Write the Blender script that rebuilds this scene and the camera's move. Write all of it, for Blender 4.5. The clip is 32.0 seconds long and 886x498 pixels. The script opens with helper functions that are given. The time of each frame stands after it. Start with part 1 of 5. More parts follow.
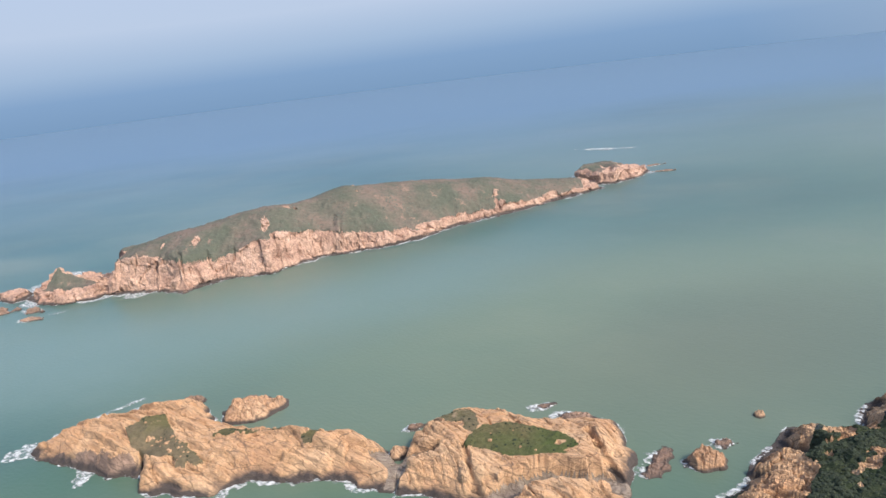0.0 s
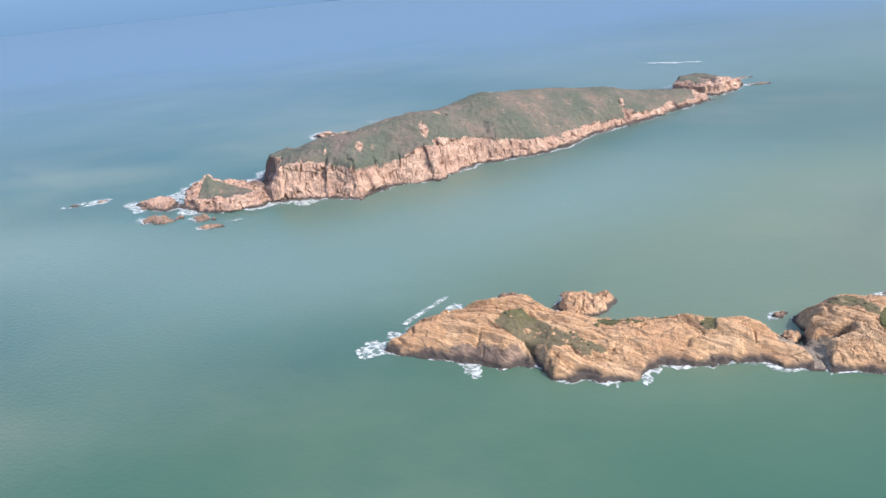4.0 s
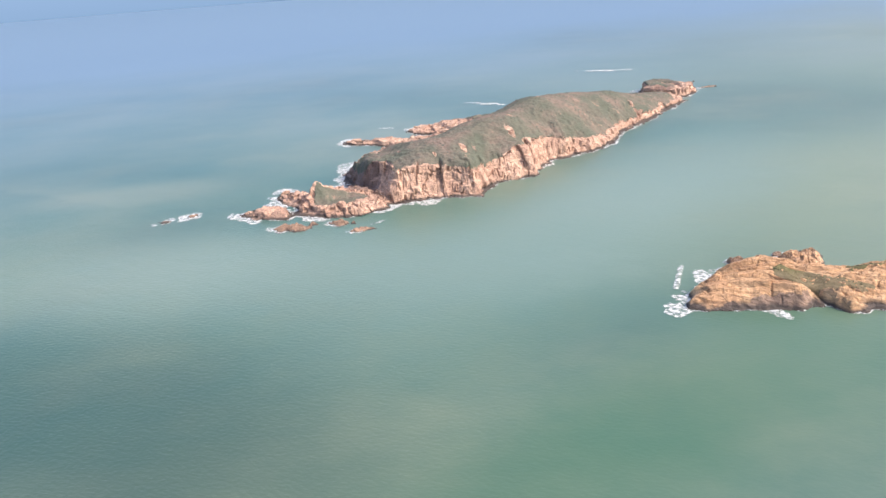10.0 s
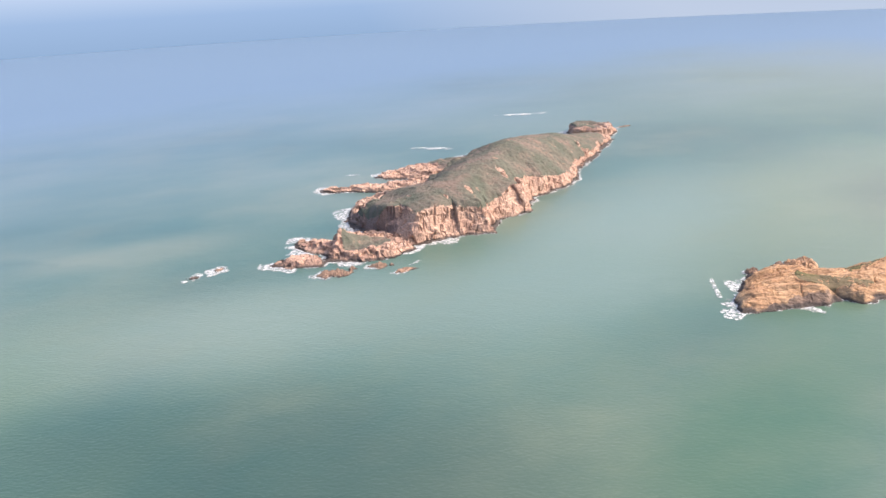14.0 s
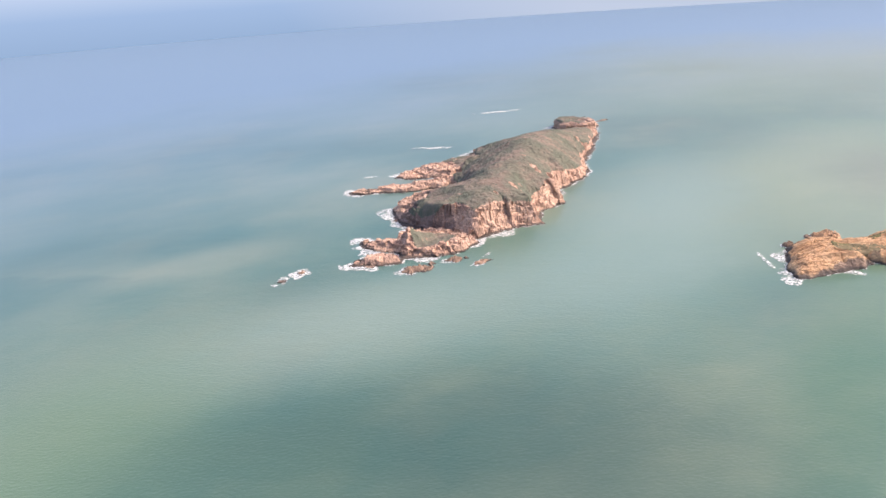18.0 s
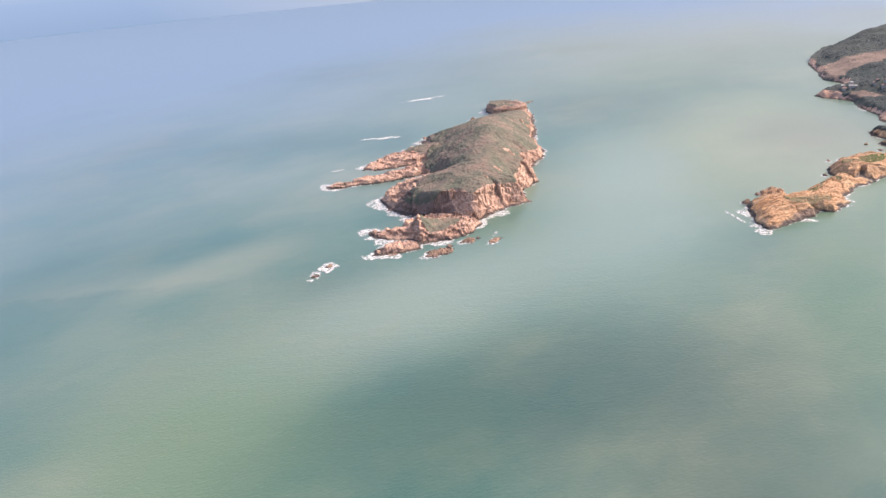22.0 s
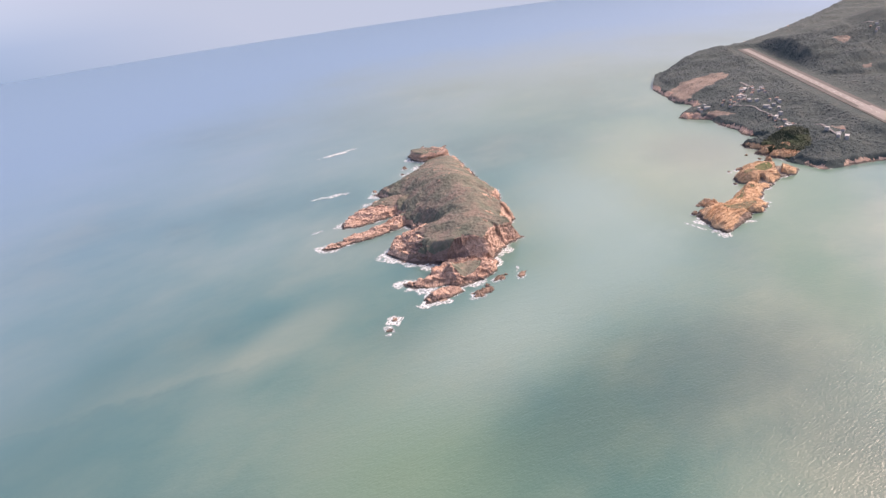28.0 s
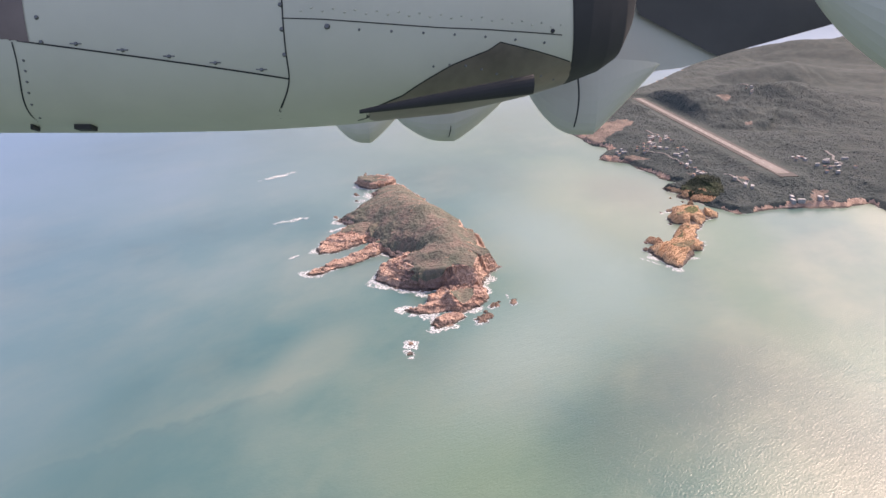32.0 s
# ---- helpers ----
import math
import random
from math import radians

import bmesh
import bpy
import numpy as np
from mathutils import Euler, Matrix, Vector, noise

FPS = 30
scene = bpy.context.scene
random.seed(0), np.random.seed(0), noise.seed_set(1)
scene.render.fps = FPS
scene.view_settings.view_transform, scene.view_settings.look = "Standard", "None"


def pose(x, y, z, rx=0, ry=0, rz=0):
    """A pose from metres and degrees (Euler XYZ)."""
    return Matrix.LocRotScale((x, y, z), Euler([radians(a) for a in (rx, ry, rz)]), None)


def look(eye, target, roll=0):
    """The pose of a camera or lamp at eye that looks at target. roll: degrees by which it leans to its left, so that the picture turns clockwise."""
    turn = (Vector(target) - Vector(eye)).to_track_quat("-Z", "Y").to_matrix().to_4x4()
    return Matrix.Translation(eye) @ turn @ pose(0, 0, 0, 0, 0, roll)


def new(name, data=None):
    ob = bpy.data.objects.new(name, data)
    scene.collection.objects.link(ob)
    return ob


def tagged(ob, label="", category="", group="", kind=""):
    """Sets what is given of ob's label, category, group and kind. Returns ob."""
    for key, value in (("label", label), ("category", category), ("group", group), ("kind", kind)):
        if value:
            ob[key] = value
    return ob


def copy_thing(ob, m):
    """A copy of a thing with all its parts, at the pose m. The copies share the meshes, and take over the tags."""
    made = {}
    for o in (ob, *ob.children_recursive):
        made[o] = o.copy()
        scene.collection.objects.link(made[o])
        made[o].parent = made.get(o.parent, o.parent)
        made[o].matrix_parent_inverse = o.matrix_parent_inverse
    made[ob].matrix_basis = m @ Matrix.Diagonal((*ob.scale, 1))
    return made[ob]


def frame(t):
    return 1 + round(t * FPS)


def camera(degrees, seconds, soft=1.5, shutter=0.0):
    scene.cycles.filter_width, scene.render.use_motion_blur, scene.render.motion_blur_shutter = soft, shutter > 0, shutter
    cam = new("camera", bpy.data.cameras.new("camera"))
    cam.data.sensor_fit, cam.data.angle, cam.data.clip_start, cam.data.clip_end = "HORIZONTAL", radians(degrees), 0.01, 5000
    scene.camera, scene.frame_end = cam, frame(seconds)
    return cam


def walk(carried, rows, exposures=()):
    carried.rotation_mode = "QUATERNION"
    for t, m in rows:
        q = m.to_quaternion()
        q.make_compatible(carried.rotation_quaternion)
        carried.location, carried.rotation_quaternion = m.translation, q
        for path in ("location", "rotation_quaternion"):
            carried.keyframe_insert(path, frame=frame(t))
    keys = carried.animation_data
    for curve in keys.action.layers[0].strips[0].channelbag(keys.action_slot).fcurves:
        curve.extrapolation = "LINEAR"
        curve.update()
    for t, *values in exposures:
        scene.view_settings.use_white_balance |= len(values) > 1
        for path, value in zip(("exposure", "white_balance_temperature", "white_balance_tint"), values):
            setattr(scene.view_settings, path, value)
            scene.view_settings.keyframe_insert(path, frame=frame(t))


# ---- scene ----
cam = camera(64.65, 32.0)
PATH = [
    (0, (-0.61, 4.03, 111.59), (-1.09, 100.60, 85.66), -7.23),
    (0.5, (-18.90, 4.99, 112.39), (-21.09, 101.60, 86.67), -8.44),
    (1, (-37.16, 5.95, 113.20), (-38.37, 102.69, 87.90), -8.24),
    (1.5, (-55.34, 6.89, 114.01), (-53.81, 103.92, 89.87), -8.43),
    (2, (-73.41, 7.81, 114.85), (-69.13, 104.34, 89.08), -7.66),
    (2.5, (-91.34, 8.70, 115.70), (-85.55, 104.96, 89.24), -7.60),
    (3, (-109.08, 9.55, 116.59), (-101.38, 103.76, 83.98), -6.38),
    (3.5, (-126.61, 10.35, 117.52), (-117.02, 103.41, 82.19), -5.93),
    (4, (-143.88, 11.09, 118.49), (-135.97, 103.48, 81.04), -5.75),
    (4.5, (-160.87, 11.79, 119.51), (-152.18, 103.67, 81.00), -5.89),
    (5, (-177.56, 12.46, 120.57), (-167.03, 104.11, 81.97), -5.77),
    (5.5, (-193.95, 13.17, 121.68), (-181.44, 104.71, 83.42), -5.36),
    (6, (-210.04, 13.94, 122.83), (-195.50, 105.33, 84.92), -4.87),
    (6.5, (-225.83, 14.83, 124.01), (-209.34, 105.86, 86.03), -4.51),
    (7, (-241.29, 15.89, 125.23), (-222.87, 106.26, 86.58), -4.46),
    (7.5, (-256.45, 17.15, 126.48), (-235.67, 106.78, 87.31), -4.65),
    (8, (-271.28, 18.66, 127.77), (-248.50, 107.70, 88.35), -4.58),
    (8.5, (-285.79, 20.45, 129.07), (-260.72, 108.82, 89.55), -4.18),
    (9, (-300.00, 22.52, 130.42), (-272.09, 110.35, 91.61), -3.70),
    (9.5, (-313.94, 24.83, 131.80), (-282.79, 111.85, 93.61), -3.58),
    (10, (-327.65, 27.38, 133.23), (-293.56, 113.38, 95.27), -3.91),
    (10.5, (-341.15, 30.13, 134.70), (-303.71, 114.81, 96.93), -3.57),
    (11, (-354.46, 33.06, 136.24), (-312.39, 115.76, 98.96), -2.88),
    (11.5, (-367.63, 36.15, 137.85), (-321.09, 116.41, 100.55), -2.59),
    (12, (-380.67, 39.37, 139.52), (-332.58, 119.80, 104.60), -2.69),
    (12.5, (-393.61, 42.71, 141.27), (-344.48, 122.62, 106.60), -2.96),
    (13, (-406.45, 46.18, 143.10), (-356.03, 125.37, 108.65), -2.81),
    (13.5, (-419.19, 49.77, 144.98), (-367.37, 128.17, 110.81), -3.47),
    (14, (-431.83, 53.50, 146.92), (-378.35, 131.03, 113.31), -3.41),
    (14.5, (-444.35, 57.37, 148.92), (-389.19, 134.23, 116.50), -3.35),
    (15, (-456.75, 61.40, 150.95), (-400.34, 137.42, 118.73), -3.35),
    (15.5, (-469.03, 65.58, 153.01), (-411.73, 140.59, 119.99), -3.36),
    (16, (-481.18, 69.93, 155.10), (-423.15, 143.84, 120.89), -3.39),
    (16.5, (-493.20, 74.45, 157.22), (-434.41, 147.28, 122.00), -3.48),
    (17, (-505.10, 79.16, 159.36), (-445.29, 150.98, 123.80), -3.67),
    (17.5, (-516.87, 84.07, 161.54), (-455.68, 154.83, 126.21), -3.97),
    (18, (-528.52, 89.18, 163.76), (-465.73, 158.74, 128.86), -4.14),
    (18.5, (-540.06, 94.51, 166.05), (-475.85, 162.53, 130.69), -4.21),
    (19, (-551.48, 100.07, 168.40), (-486.48, 166.44, 131.38), -4.19),
    (19.5, (-562.79, 105.87, 170.84), (-497.01, 170.58, 132.29), -4.22),
    (20, (-574.00, 111.92, 173.36), (-507.18, 174.92, 133.78), -4.79),
    (20.5, (-585.11, 118.24, 175.98), (-517.07, 179.55, 135.83), -4.76),
    (21, (-596.12, 124.83, 178.73), (-526.66, 184.50, 138.54), -5.23),
    (21.5, (-607.04, 131.72, 181.62), (-535.37, 189.34, 142.35), -5.19),
    (22, (-617.88, 138.92, 184.68), (-543.84, 194.04, 146.21), -5.26),
    (22.5, (-628.65, 146.45, 187.94), (-552.44, 199.02, 150.14), -5.62),
    (23, (-639.35, 154.32, 191.41), (-561.15, 203.93, 153.66), -6.08),
    (23.5, (-649.98, 162.56, 195.13), (-570.29, 209.17, 156.70), -6.39),
    (24, (-660.56, 171.18, 199.12), (-580.60, 215.89, 159.04), -7.16),
    (24.5, (-671.09, 180.19, 203.38), (-591.14, 224.82, 163.17), -8.06),
    (25, (-681.52, 189.61, 207.88), (-600.47, 233.20, 168.77), -8.50),
    (25.5, (-691.83, 199.44, 212.57), (-609.47, 241.50, 174.53), -8.53),
    (26, (-701.98, 209.70, 217.38), (-618.61, 250.25, 179.92), -8.33),
    (26.5, (-711.94, 220.39, 222.28), (-627.73, 259.38, 185.00), -8.05),
    (27, (-721.65, 231.53, 227.19), (-636.64, 268.74, 189.93), -7.83),
    (27.5, (-731.09, 243.12, 232.08), (-645.14, 278.17, 194.88), -7.80),
    (28, (-740.21, 255.19, 236.88), (-653.15, 287.56, 199.85), -7.81),
    (28.5, (-749.00, 267.71, 241.56), (-660.95, 297.19, 204.44), -7.07),
    (29, (-757.49, 280.66, 246.12), (-668.65, 307.72, 209.02), -6.44),
    (29.5, (-765.71, 293.96, 250.57), (-676.40, 319.50, 213.53), -5.79),
    (30, (-773.71, 307.56, 254.94), (-684.06, 331.28, 217.51), -5.24),
    (30.5, (-781.54, 321.39, 259.24), (-691.12, 341.81, 221.71), -3.65),
    (31, (-789.23, 335.41, 263.49), (-698.00, 352.78, 226.40), -2.64),
    (31.5, (-796.84, 349.54, 267.70), (-704.90, 364.25, 231.23), -2.10),
    (32, (-804.41, 363.73, 271.90), (-711.99, 376.20, 235.78), -1.71),
]
EXPOSURES = [(0, 0.84, 6350, 10), (1.2, 0.84, 6080, 9), (3.5, 0.98, 5950, 8.5), (5.5, 1.08, 6100, 10), (9, 1.24, 6600, 13), (14, 1.30, 6900, 17), (20, 1.32, 7150, 21), (32, 1.24, 7300, 27)]
walk(cam, [(t, look(eye, target, roll)) for t, eye, target, roll in PATH], EXPOSURES)

# ---- daylight: hazy sun in the south-east, blue sky ----
SUN_WAY = Vector((0.76, -0.65, 0.94)).normalized()
world = bpy.data.worlds.new("hazy_daylight")
scene.world = world
world.use_nodes = True
wn, wl = world.node_tree.nodes, world.node_tree.links
sky = wn.new("ShaderNodeTexSky")
sky.sky_type = "NISHITA"
sky.sun_disc = False
sky.sun_elevation = math.asin(SUN_WAY.z)
sky.sun_rotation = math.atan2(SUN_WAY.x, SUN_WAY.y)
sky.dust_density = 3.0
sky.altitude = 100
wn["Background"].inputs["Strength"].default_value = 0.15
wl.new(sky.outputs["Color"], wn["Background"].inputs["Color"])
sun = new("sun", bpy.data.lights.new("sun", "SUN"))
sun.data.energy, sun.data.angle, sun.data.color = 2.2, radians(4), (1.0, 0.90, 0.76)
sun.matrix_world = look((0, 0, 900), Vector((0, 0, 900)) - SUN_WAY)


# ---- materials ----
def material(name, rough=0.8, metal=0.0):
    m = bpy.data.materials.new(name)
    m.use_nodes = True
    b = m.node_tree.nodes["Principled BSDF"]
    b.inputs["Roughness"].default_value, b.inputs["Metallic"].default_value = rough, metal
    return m, m.node_tree.nodes, m.node_tree.links, b


def tex(n, l, kind, scale, detail=5, rough=0.55, stretch=(1, 1, 1), turn=(0, 0, 0), coord="Object"):
    """A noise or cell texture in metres, stretched and turned; the node."""
    c = n.new("ShaderNodeTexCoord")
    rot = n.new("ShaderNodeMapping")
    rot.inputs["Rotation"].default_value = [radians(a) for a in turn]
    l.new(c.outputs[coord], rot.inputs["Vector"])
    mp = n.new("ShaderNodeMapping")
    mp.inputs["Scale"].default_value = stretch
    l.new(rot.outputs["Vector"], mp.inputs["Vector"])
    if kind == "noise":
        t = n.new("ShaderNodeTexNoise")
        t.inputs["Detail"].default_value, t.inputs["Roughness"].default_value = detail, rough
    else:
        t = n.new("ShaderNodeTexVoronoi")
        t.feature = kind
    t.inputs["Scale"].default_value = scale
    l.new(mp.outputs["Vector"], t.inputs["Vector"])
    return t


def ramp(n, l, src, stops):
    r = n.new("ShaderNodeValToRGB")
    e = r.color_ramp.elements
    while len(e) < len(stops):
        e.new(0.5)
    for k, (p, c) in enumerate(stops):
        e[k].position, e[k].color = p, (*c, 1) if len(c) == 3 else c
    l.new(src, r.inputs["Fac"])
    return r.outputs["Color"]


def mix(n, l, fac, a, b, mode="MIX"):
    m = n.new("ShaderNodeMix")
    m.data_type, m.blend_type = "RGBA", mode
    for sock, v in ((m.inputs[0], fac), (m.inputs[6], a), (m.inputs[7], b)):
        if isinstance(v, (int, float)):
            sock.default_value = v
        elif isinstance(v, tuple):
            sock.default_value = (*v, 1)
        else:
            l.new(v, sock)
    return m.outputs[2]


def bump(n, l, b, height, strength=0.5, dist=0.3):
    bp = n.new("ShaderNodeBump")
    bp.inputs["Strength"].default_value, bp.inputs["Distance"].default_value = strength, dist
    l.new(height, bp.inputs["Height"])
    l.new(bp.outputs["Normal"], b.inputs["Normal"])


def rock_material(name, pale, mid, rust, wet_top=2.0, turn=(0, -30, 18), grain=(0.28, 1, 1.2), strata=0.0, mottle=0.55):
    """Weathered granite: pale and rusty faces, dark joints, a wet algae band by the water."""
    m, n, l, b = material(name, 0.85)
    big = tex(n, l, "noise", 0.07, 6, 0.6)
    fine = tex(n, l, "noise", 0.75, 8, 0.68, grain, turn)
    col = ramp(n, l, big.outputs["Fac"], [(0.3, rust), (0.48, mid), (0.66, pale)])
    col = mix(n, l, ramp(n, l, fine.outputs["Fac"], [(0.37, (0, 0, 0)), (0.55, (1, 1, 1))]), mix(n, l, mottle, col, (0.12, 0.08, 0.06)), col)
    joints = tex(n, l, "DISTANCE_TO_EDGE", 0.24, stretch=(0.30, 1.0, 1.3), turn=turn)
    splits = tex(n, l, "DISTANCE_TO_EDGE", 0.75, stretch=(0.25, 1.0, 1.2), turn=turn)
    col = mix(n, l, ramp(n, l, joints.outputs["Distance"], [(0.0, (0, 0, 0)), (0.035, (1, 1, 1))]), mix(n, l, 0.65, col, (0.07, 0.05, 0.04)), col)
    col = mix(n, l, ramp(n, l, splits.outputs["Distance"], [(0.0, (0, 0, 0)), (0.04, (1, 1, 1))]), mix(n, l, 0.42, col, (0.09, 0.06, 0.045)), col)
    if strata:
        beds = tex(n, l, "noise", 1.0, 4, 0.6, (0.06, 1, 0.5), turn)
        col = mix(n, l, ramp(n, l, beds.outputs["Fac"], [(0.38, (0, 0, 0)), (0.45, (1, 1, 1))]), mix(n, l, strata, col, (0.10, 0.07, 0.05)), col)
    geo = n.new("ShaderNodeNewGeometry")
    sep = n.new("ShaderNodeSeparateXYZ")
    l.new(geo.outputs["Position"], sep.inputs[0])
    edge = tex(n, l, "noise", 0.06, 5, 0.6)
    h = n.new("ShaderNodeMath")
    h.operation = "MULTIPLY_ADD"
    l.new(edge.outputs["Fac"], h.inputs[0])
    h.inputs[1].default_value = -wet_top * 3.2
    l.new(sep.outputs["Z"], h.inputs[2])
    band = n.new("ShaderNodeMapRange")
    band.inputs["From Min"].default_value, band.inputs["From Max"].default_value = wet_top * -1.1, wet_top * -0.5
    l.new(h.outputs[0], band.inputs["Value"])
    col = mix(n, l, band.outputs["Result"], (0.060, 0.046, 0.040), col)
    l.new(col, b.inputs["Base Color"])
    bump(n, l, b, fine.outputs["Fac"], 1.0, 0.9)
    return m


def grass_material(name, a, c, d, bare, bare_at=0.62):
    """Wind-clipped grass and scrub with bare patches."""
    m, n, l, b = material(name, 0.95)
    b.inputs["Specular IOR Level"].default_value = 0.2
    big = tex(n, l, "noise", 0.045, 5, 0.6)
    fine = tex(n, l, "noise", 0.6, 6, 0.7)
    col = ramp(n, l, big.outputs["Fac"], [(0.38, a), (0.5, c), (0.62, d)])
    col = mix(n, l, ramp(n, l, fine.outputs["Fac"], [(0.35, (0, 0, 0)), (0.7, (1, 1, 1))]), mix(n, l, 0.36, col, (0.03, 0.036, 0.022)), col)
    patch = tex(n, l, "noise", 0.10, 7, 0.7)
    col = mix(n, l, ramp(n, l, patch.outputs["Fac"], [(bare_at, (0, 0, 0)), (bare_at + 0.06, (1, 1, 1))]), col, bare)
    l.new(col, b.inputs["Base Color"])
    bump(n, l, b, fine.outputs["Fac"], 0.9, 0.9)
    return m


def plain(name, col, rough=0.7, metal=0.0, vary=0.25, scale=1.5):
    m, n, l, b = material(name, rough, metal)
    t = tex(n, l, "noise", scale, 6, 0.6)
    dark = tuple(v * (1 - vary) for v in col)
    l.new(ramp(n, l, t.outputs["Fac"], [(0.3, dark), (0.7, col)]), b.inputs["Base Color"])
    return m


def sea_material():
    m, n, l, b = material("turbid_sea_water", 0.24)
    b.inputs["IOR"].default_value, b.inputs["Specular IOR Level"].default_value = 1.333, 0.36
    big = tex(n, l, "noise", 0.0030, 5, 0.5, (1, 1.4, 1), (0, 0, -25))
    mid = tex(n, l, "noise", 0.006, 7, 0.6, (0.8, 1.2, 1), (0, 0, 20))
    col = ramp(n, l, big.outputs["Fac"], SEA_STOPS)
    col = mix(n, l, ramp(n, l, mid.outputs["Fac"], [(0.42, (0, 0, 0)), (0.66, (0.55, 0.55, 0.55))]), col, SEA_SILT)
    geo = n.new("ShaderNodeNewGeometry")
    sep = n.new("ShaderNodeSeparateXYZ")
    l.new(geo.outputs["Position"], sep.inputs[0])
    # a thin seam where two currents meet, pale silt on its far side
    turn = n.new("ShaderNodeMapping")
    turn.inputs["Location"].default_value = (-42.6, -730, 0)
    turn.inputs["Rotation"].default_value = (0, 0, radians(-39.7))
    l.new(geo.outputs["Position"], turn.inputs["Vector"])
    axes = n.new("ShaderNodeSeparateXYZ")
    l.new(turn.outputs["Vector"], axes.inputs[0])
    curl = tex(n, l, "noise", 0.035, 4, 0.6)
    seam = n.new("ShaderNodeMath")
    seam.operation = "MULTIPLY_ADD"
    l.new(curl.outputs["Fac"], seam.inputs[0])
    seam.inputs[1].default_value = 44
    l.new(axes.outputs["X"], seam.inputs[2])
    band = n.new("ShaderNodeMapRange")
    band.inputs["From Min"].default_value, band.inputs["From Max"].default_value = -8, 52
    l.new(seam.outputs[0], band.inputs["Value"])
    reach = n.new("ShaderNodeMapRange")
    reach.inputs["From Min"].default_value, reach.inputs["From Max"].default_value = -130, 130
    l.new(axes.outputs["Y"], reach.inputs["Value"])
    ends = ramp(n, l, reach.outputs["Result"], [(0.0, (0, 0, 0)), (0.25, (1, 1, 1)), (0.8, (1, 1, 1)), (1.0, (0, 0, 0))])
    line = ramp(n, l, band.outputs["Result"], [(0.42, (0, 0, 0)), (0.49, (0.32, 0.32, 0.32)), (0.52, (0, 0, 0))])
    silt = ramp(n, l, band.outputs["Result"], [(0.52, (0, 0, 0)), (0.60, (0.28, 0.28, 0.28)), (0.95, (0, 0, 0))])
    col = mix(n, l, mix(n, l, ends, (0.0, 0.0, 0.0), silt), col, SEA_SILT)
    col = mix(n, l, mix(n, l, ends, (0.0, 0.0, 0.0), line), col, SEA_SEAM)
    # sandy, silty, green, dark and haze-painted drifts, long soft ovals with ragged rims
    for (px, py), (half, wide), way, share, water in SEA_DRIFTS:
        at = n.new("ShaderNodeMapping")
        at.vector_type = "TEXTURE"
        at.inputs["Location"].default_value = (px, py, 0)
        at.inputs["Rotation"].default_value = (0, 0, radians(way))
        at.inputs["Scale"].default_value = (half, wide, 1)
        l.new(geo.outputs["Position"], at.inputs["Vector"])
        off = n.new("ShaderNodeVectorMath")
        off.operation = "LENGTH"
        l.new(at.outputs["Vector"], off.inputs[0])
        veil = n.new("ShaderNodeMath")
        veil.operation = "MULTIPLY_ADD"
        l.new(mid.outputs["Fac"], veil.inputs[0])
        veil.inputs[1].default_value = 1.1
        l.new(off.outputs["Value"], veil.inputs[2])
        cover = n.new("ShaderNodeMapRange")
        cover.interpolation_type = "SMOOTHSTEP"
        cover.inputs["From Min"].default_value, cover.inputs["From Max"].default_value = 1.75, 0.75
        cover.inputs["To Max"].default_value = share
        l.new(veil.outputs[0], cover.inputs["Value"])
        col = mix(n, l, cover.outputs["Result"], col, water)
    # with distance and to the north, haze is painted into the water colour
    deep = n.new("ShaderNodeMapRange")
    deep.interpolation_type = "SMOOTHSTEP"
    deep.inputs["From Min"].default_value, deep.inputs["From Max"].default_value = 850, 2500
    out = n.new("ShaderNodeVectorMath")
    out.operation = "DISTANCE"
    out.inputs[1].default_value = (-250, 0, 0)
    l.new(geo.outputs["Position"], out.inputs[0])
    # far waves blend into a duller sheen
    sheen = n.new("ShaderNodeMapRange")
    sheen.interpolation_type = "SMOOTHSTEP"
    sheen.inputs["From Min"].default_value, sheen.inputs["From Max"].default_value = 400, 1600
    sheen.inputs["To Min"].default_value, sheen.inputs["To Max"].default_value = 0.29, 0.55
    l.new(out.outputs["Value"], sheen.inputs["Value"])
    l.new(sheen.outputs["Result"], b.inputs["Roughness"])
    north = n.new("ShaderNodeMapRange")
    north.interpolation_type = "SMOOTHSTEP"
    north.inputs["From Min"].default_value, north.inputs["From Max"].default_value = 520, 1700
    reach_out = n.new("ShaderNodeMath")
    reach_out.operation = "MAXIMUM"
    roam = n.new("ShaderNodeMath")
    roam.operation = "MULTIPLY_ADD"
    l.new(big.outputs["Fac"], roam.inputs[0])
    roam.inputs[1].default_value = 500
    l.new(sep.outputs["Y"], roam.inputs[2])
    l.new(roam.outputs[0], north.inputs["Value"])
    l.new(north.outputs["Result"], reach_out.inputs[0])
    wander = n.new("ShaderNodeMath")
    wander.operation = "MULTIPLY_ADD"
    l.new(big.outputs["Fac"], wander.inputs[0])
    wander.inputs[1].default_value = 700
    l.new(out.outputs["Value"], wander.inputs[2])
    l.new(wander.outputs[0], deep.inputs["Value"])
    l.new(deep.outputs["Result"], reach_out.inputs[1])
    col = mix(n, l, reach_out.outputs[0], col, SEA_FAR_HAZE)
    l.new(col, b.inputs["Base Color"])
    swell = tex(n, l, "noise", 0.10, 3, 0.5, (0.5, 1.5, 1), (0, 0, 55))
    chop = tex(n, l, "noise", 0.62, 3, 0.6, (0.7, 1.3, 1), (0, 0, 40))
    add = n.new("ShaderNodeMath")
    add.operation = "MULTIPLY_ADD"
    l.new(swell.outputs["Fac"], add.inputs[0])
    add.inputs[1].default_value = 0.6
    l.new(chop.outputs["Fac"], add.inputs[2])
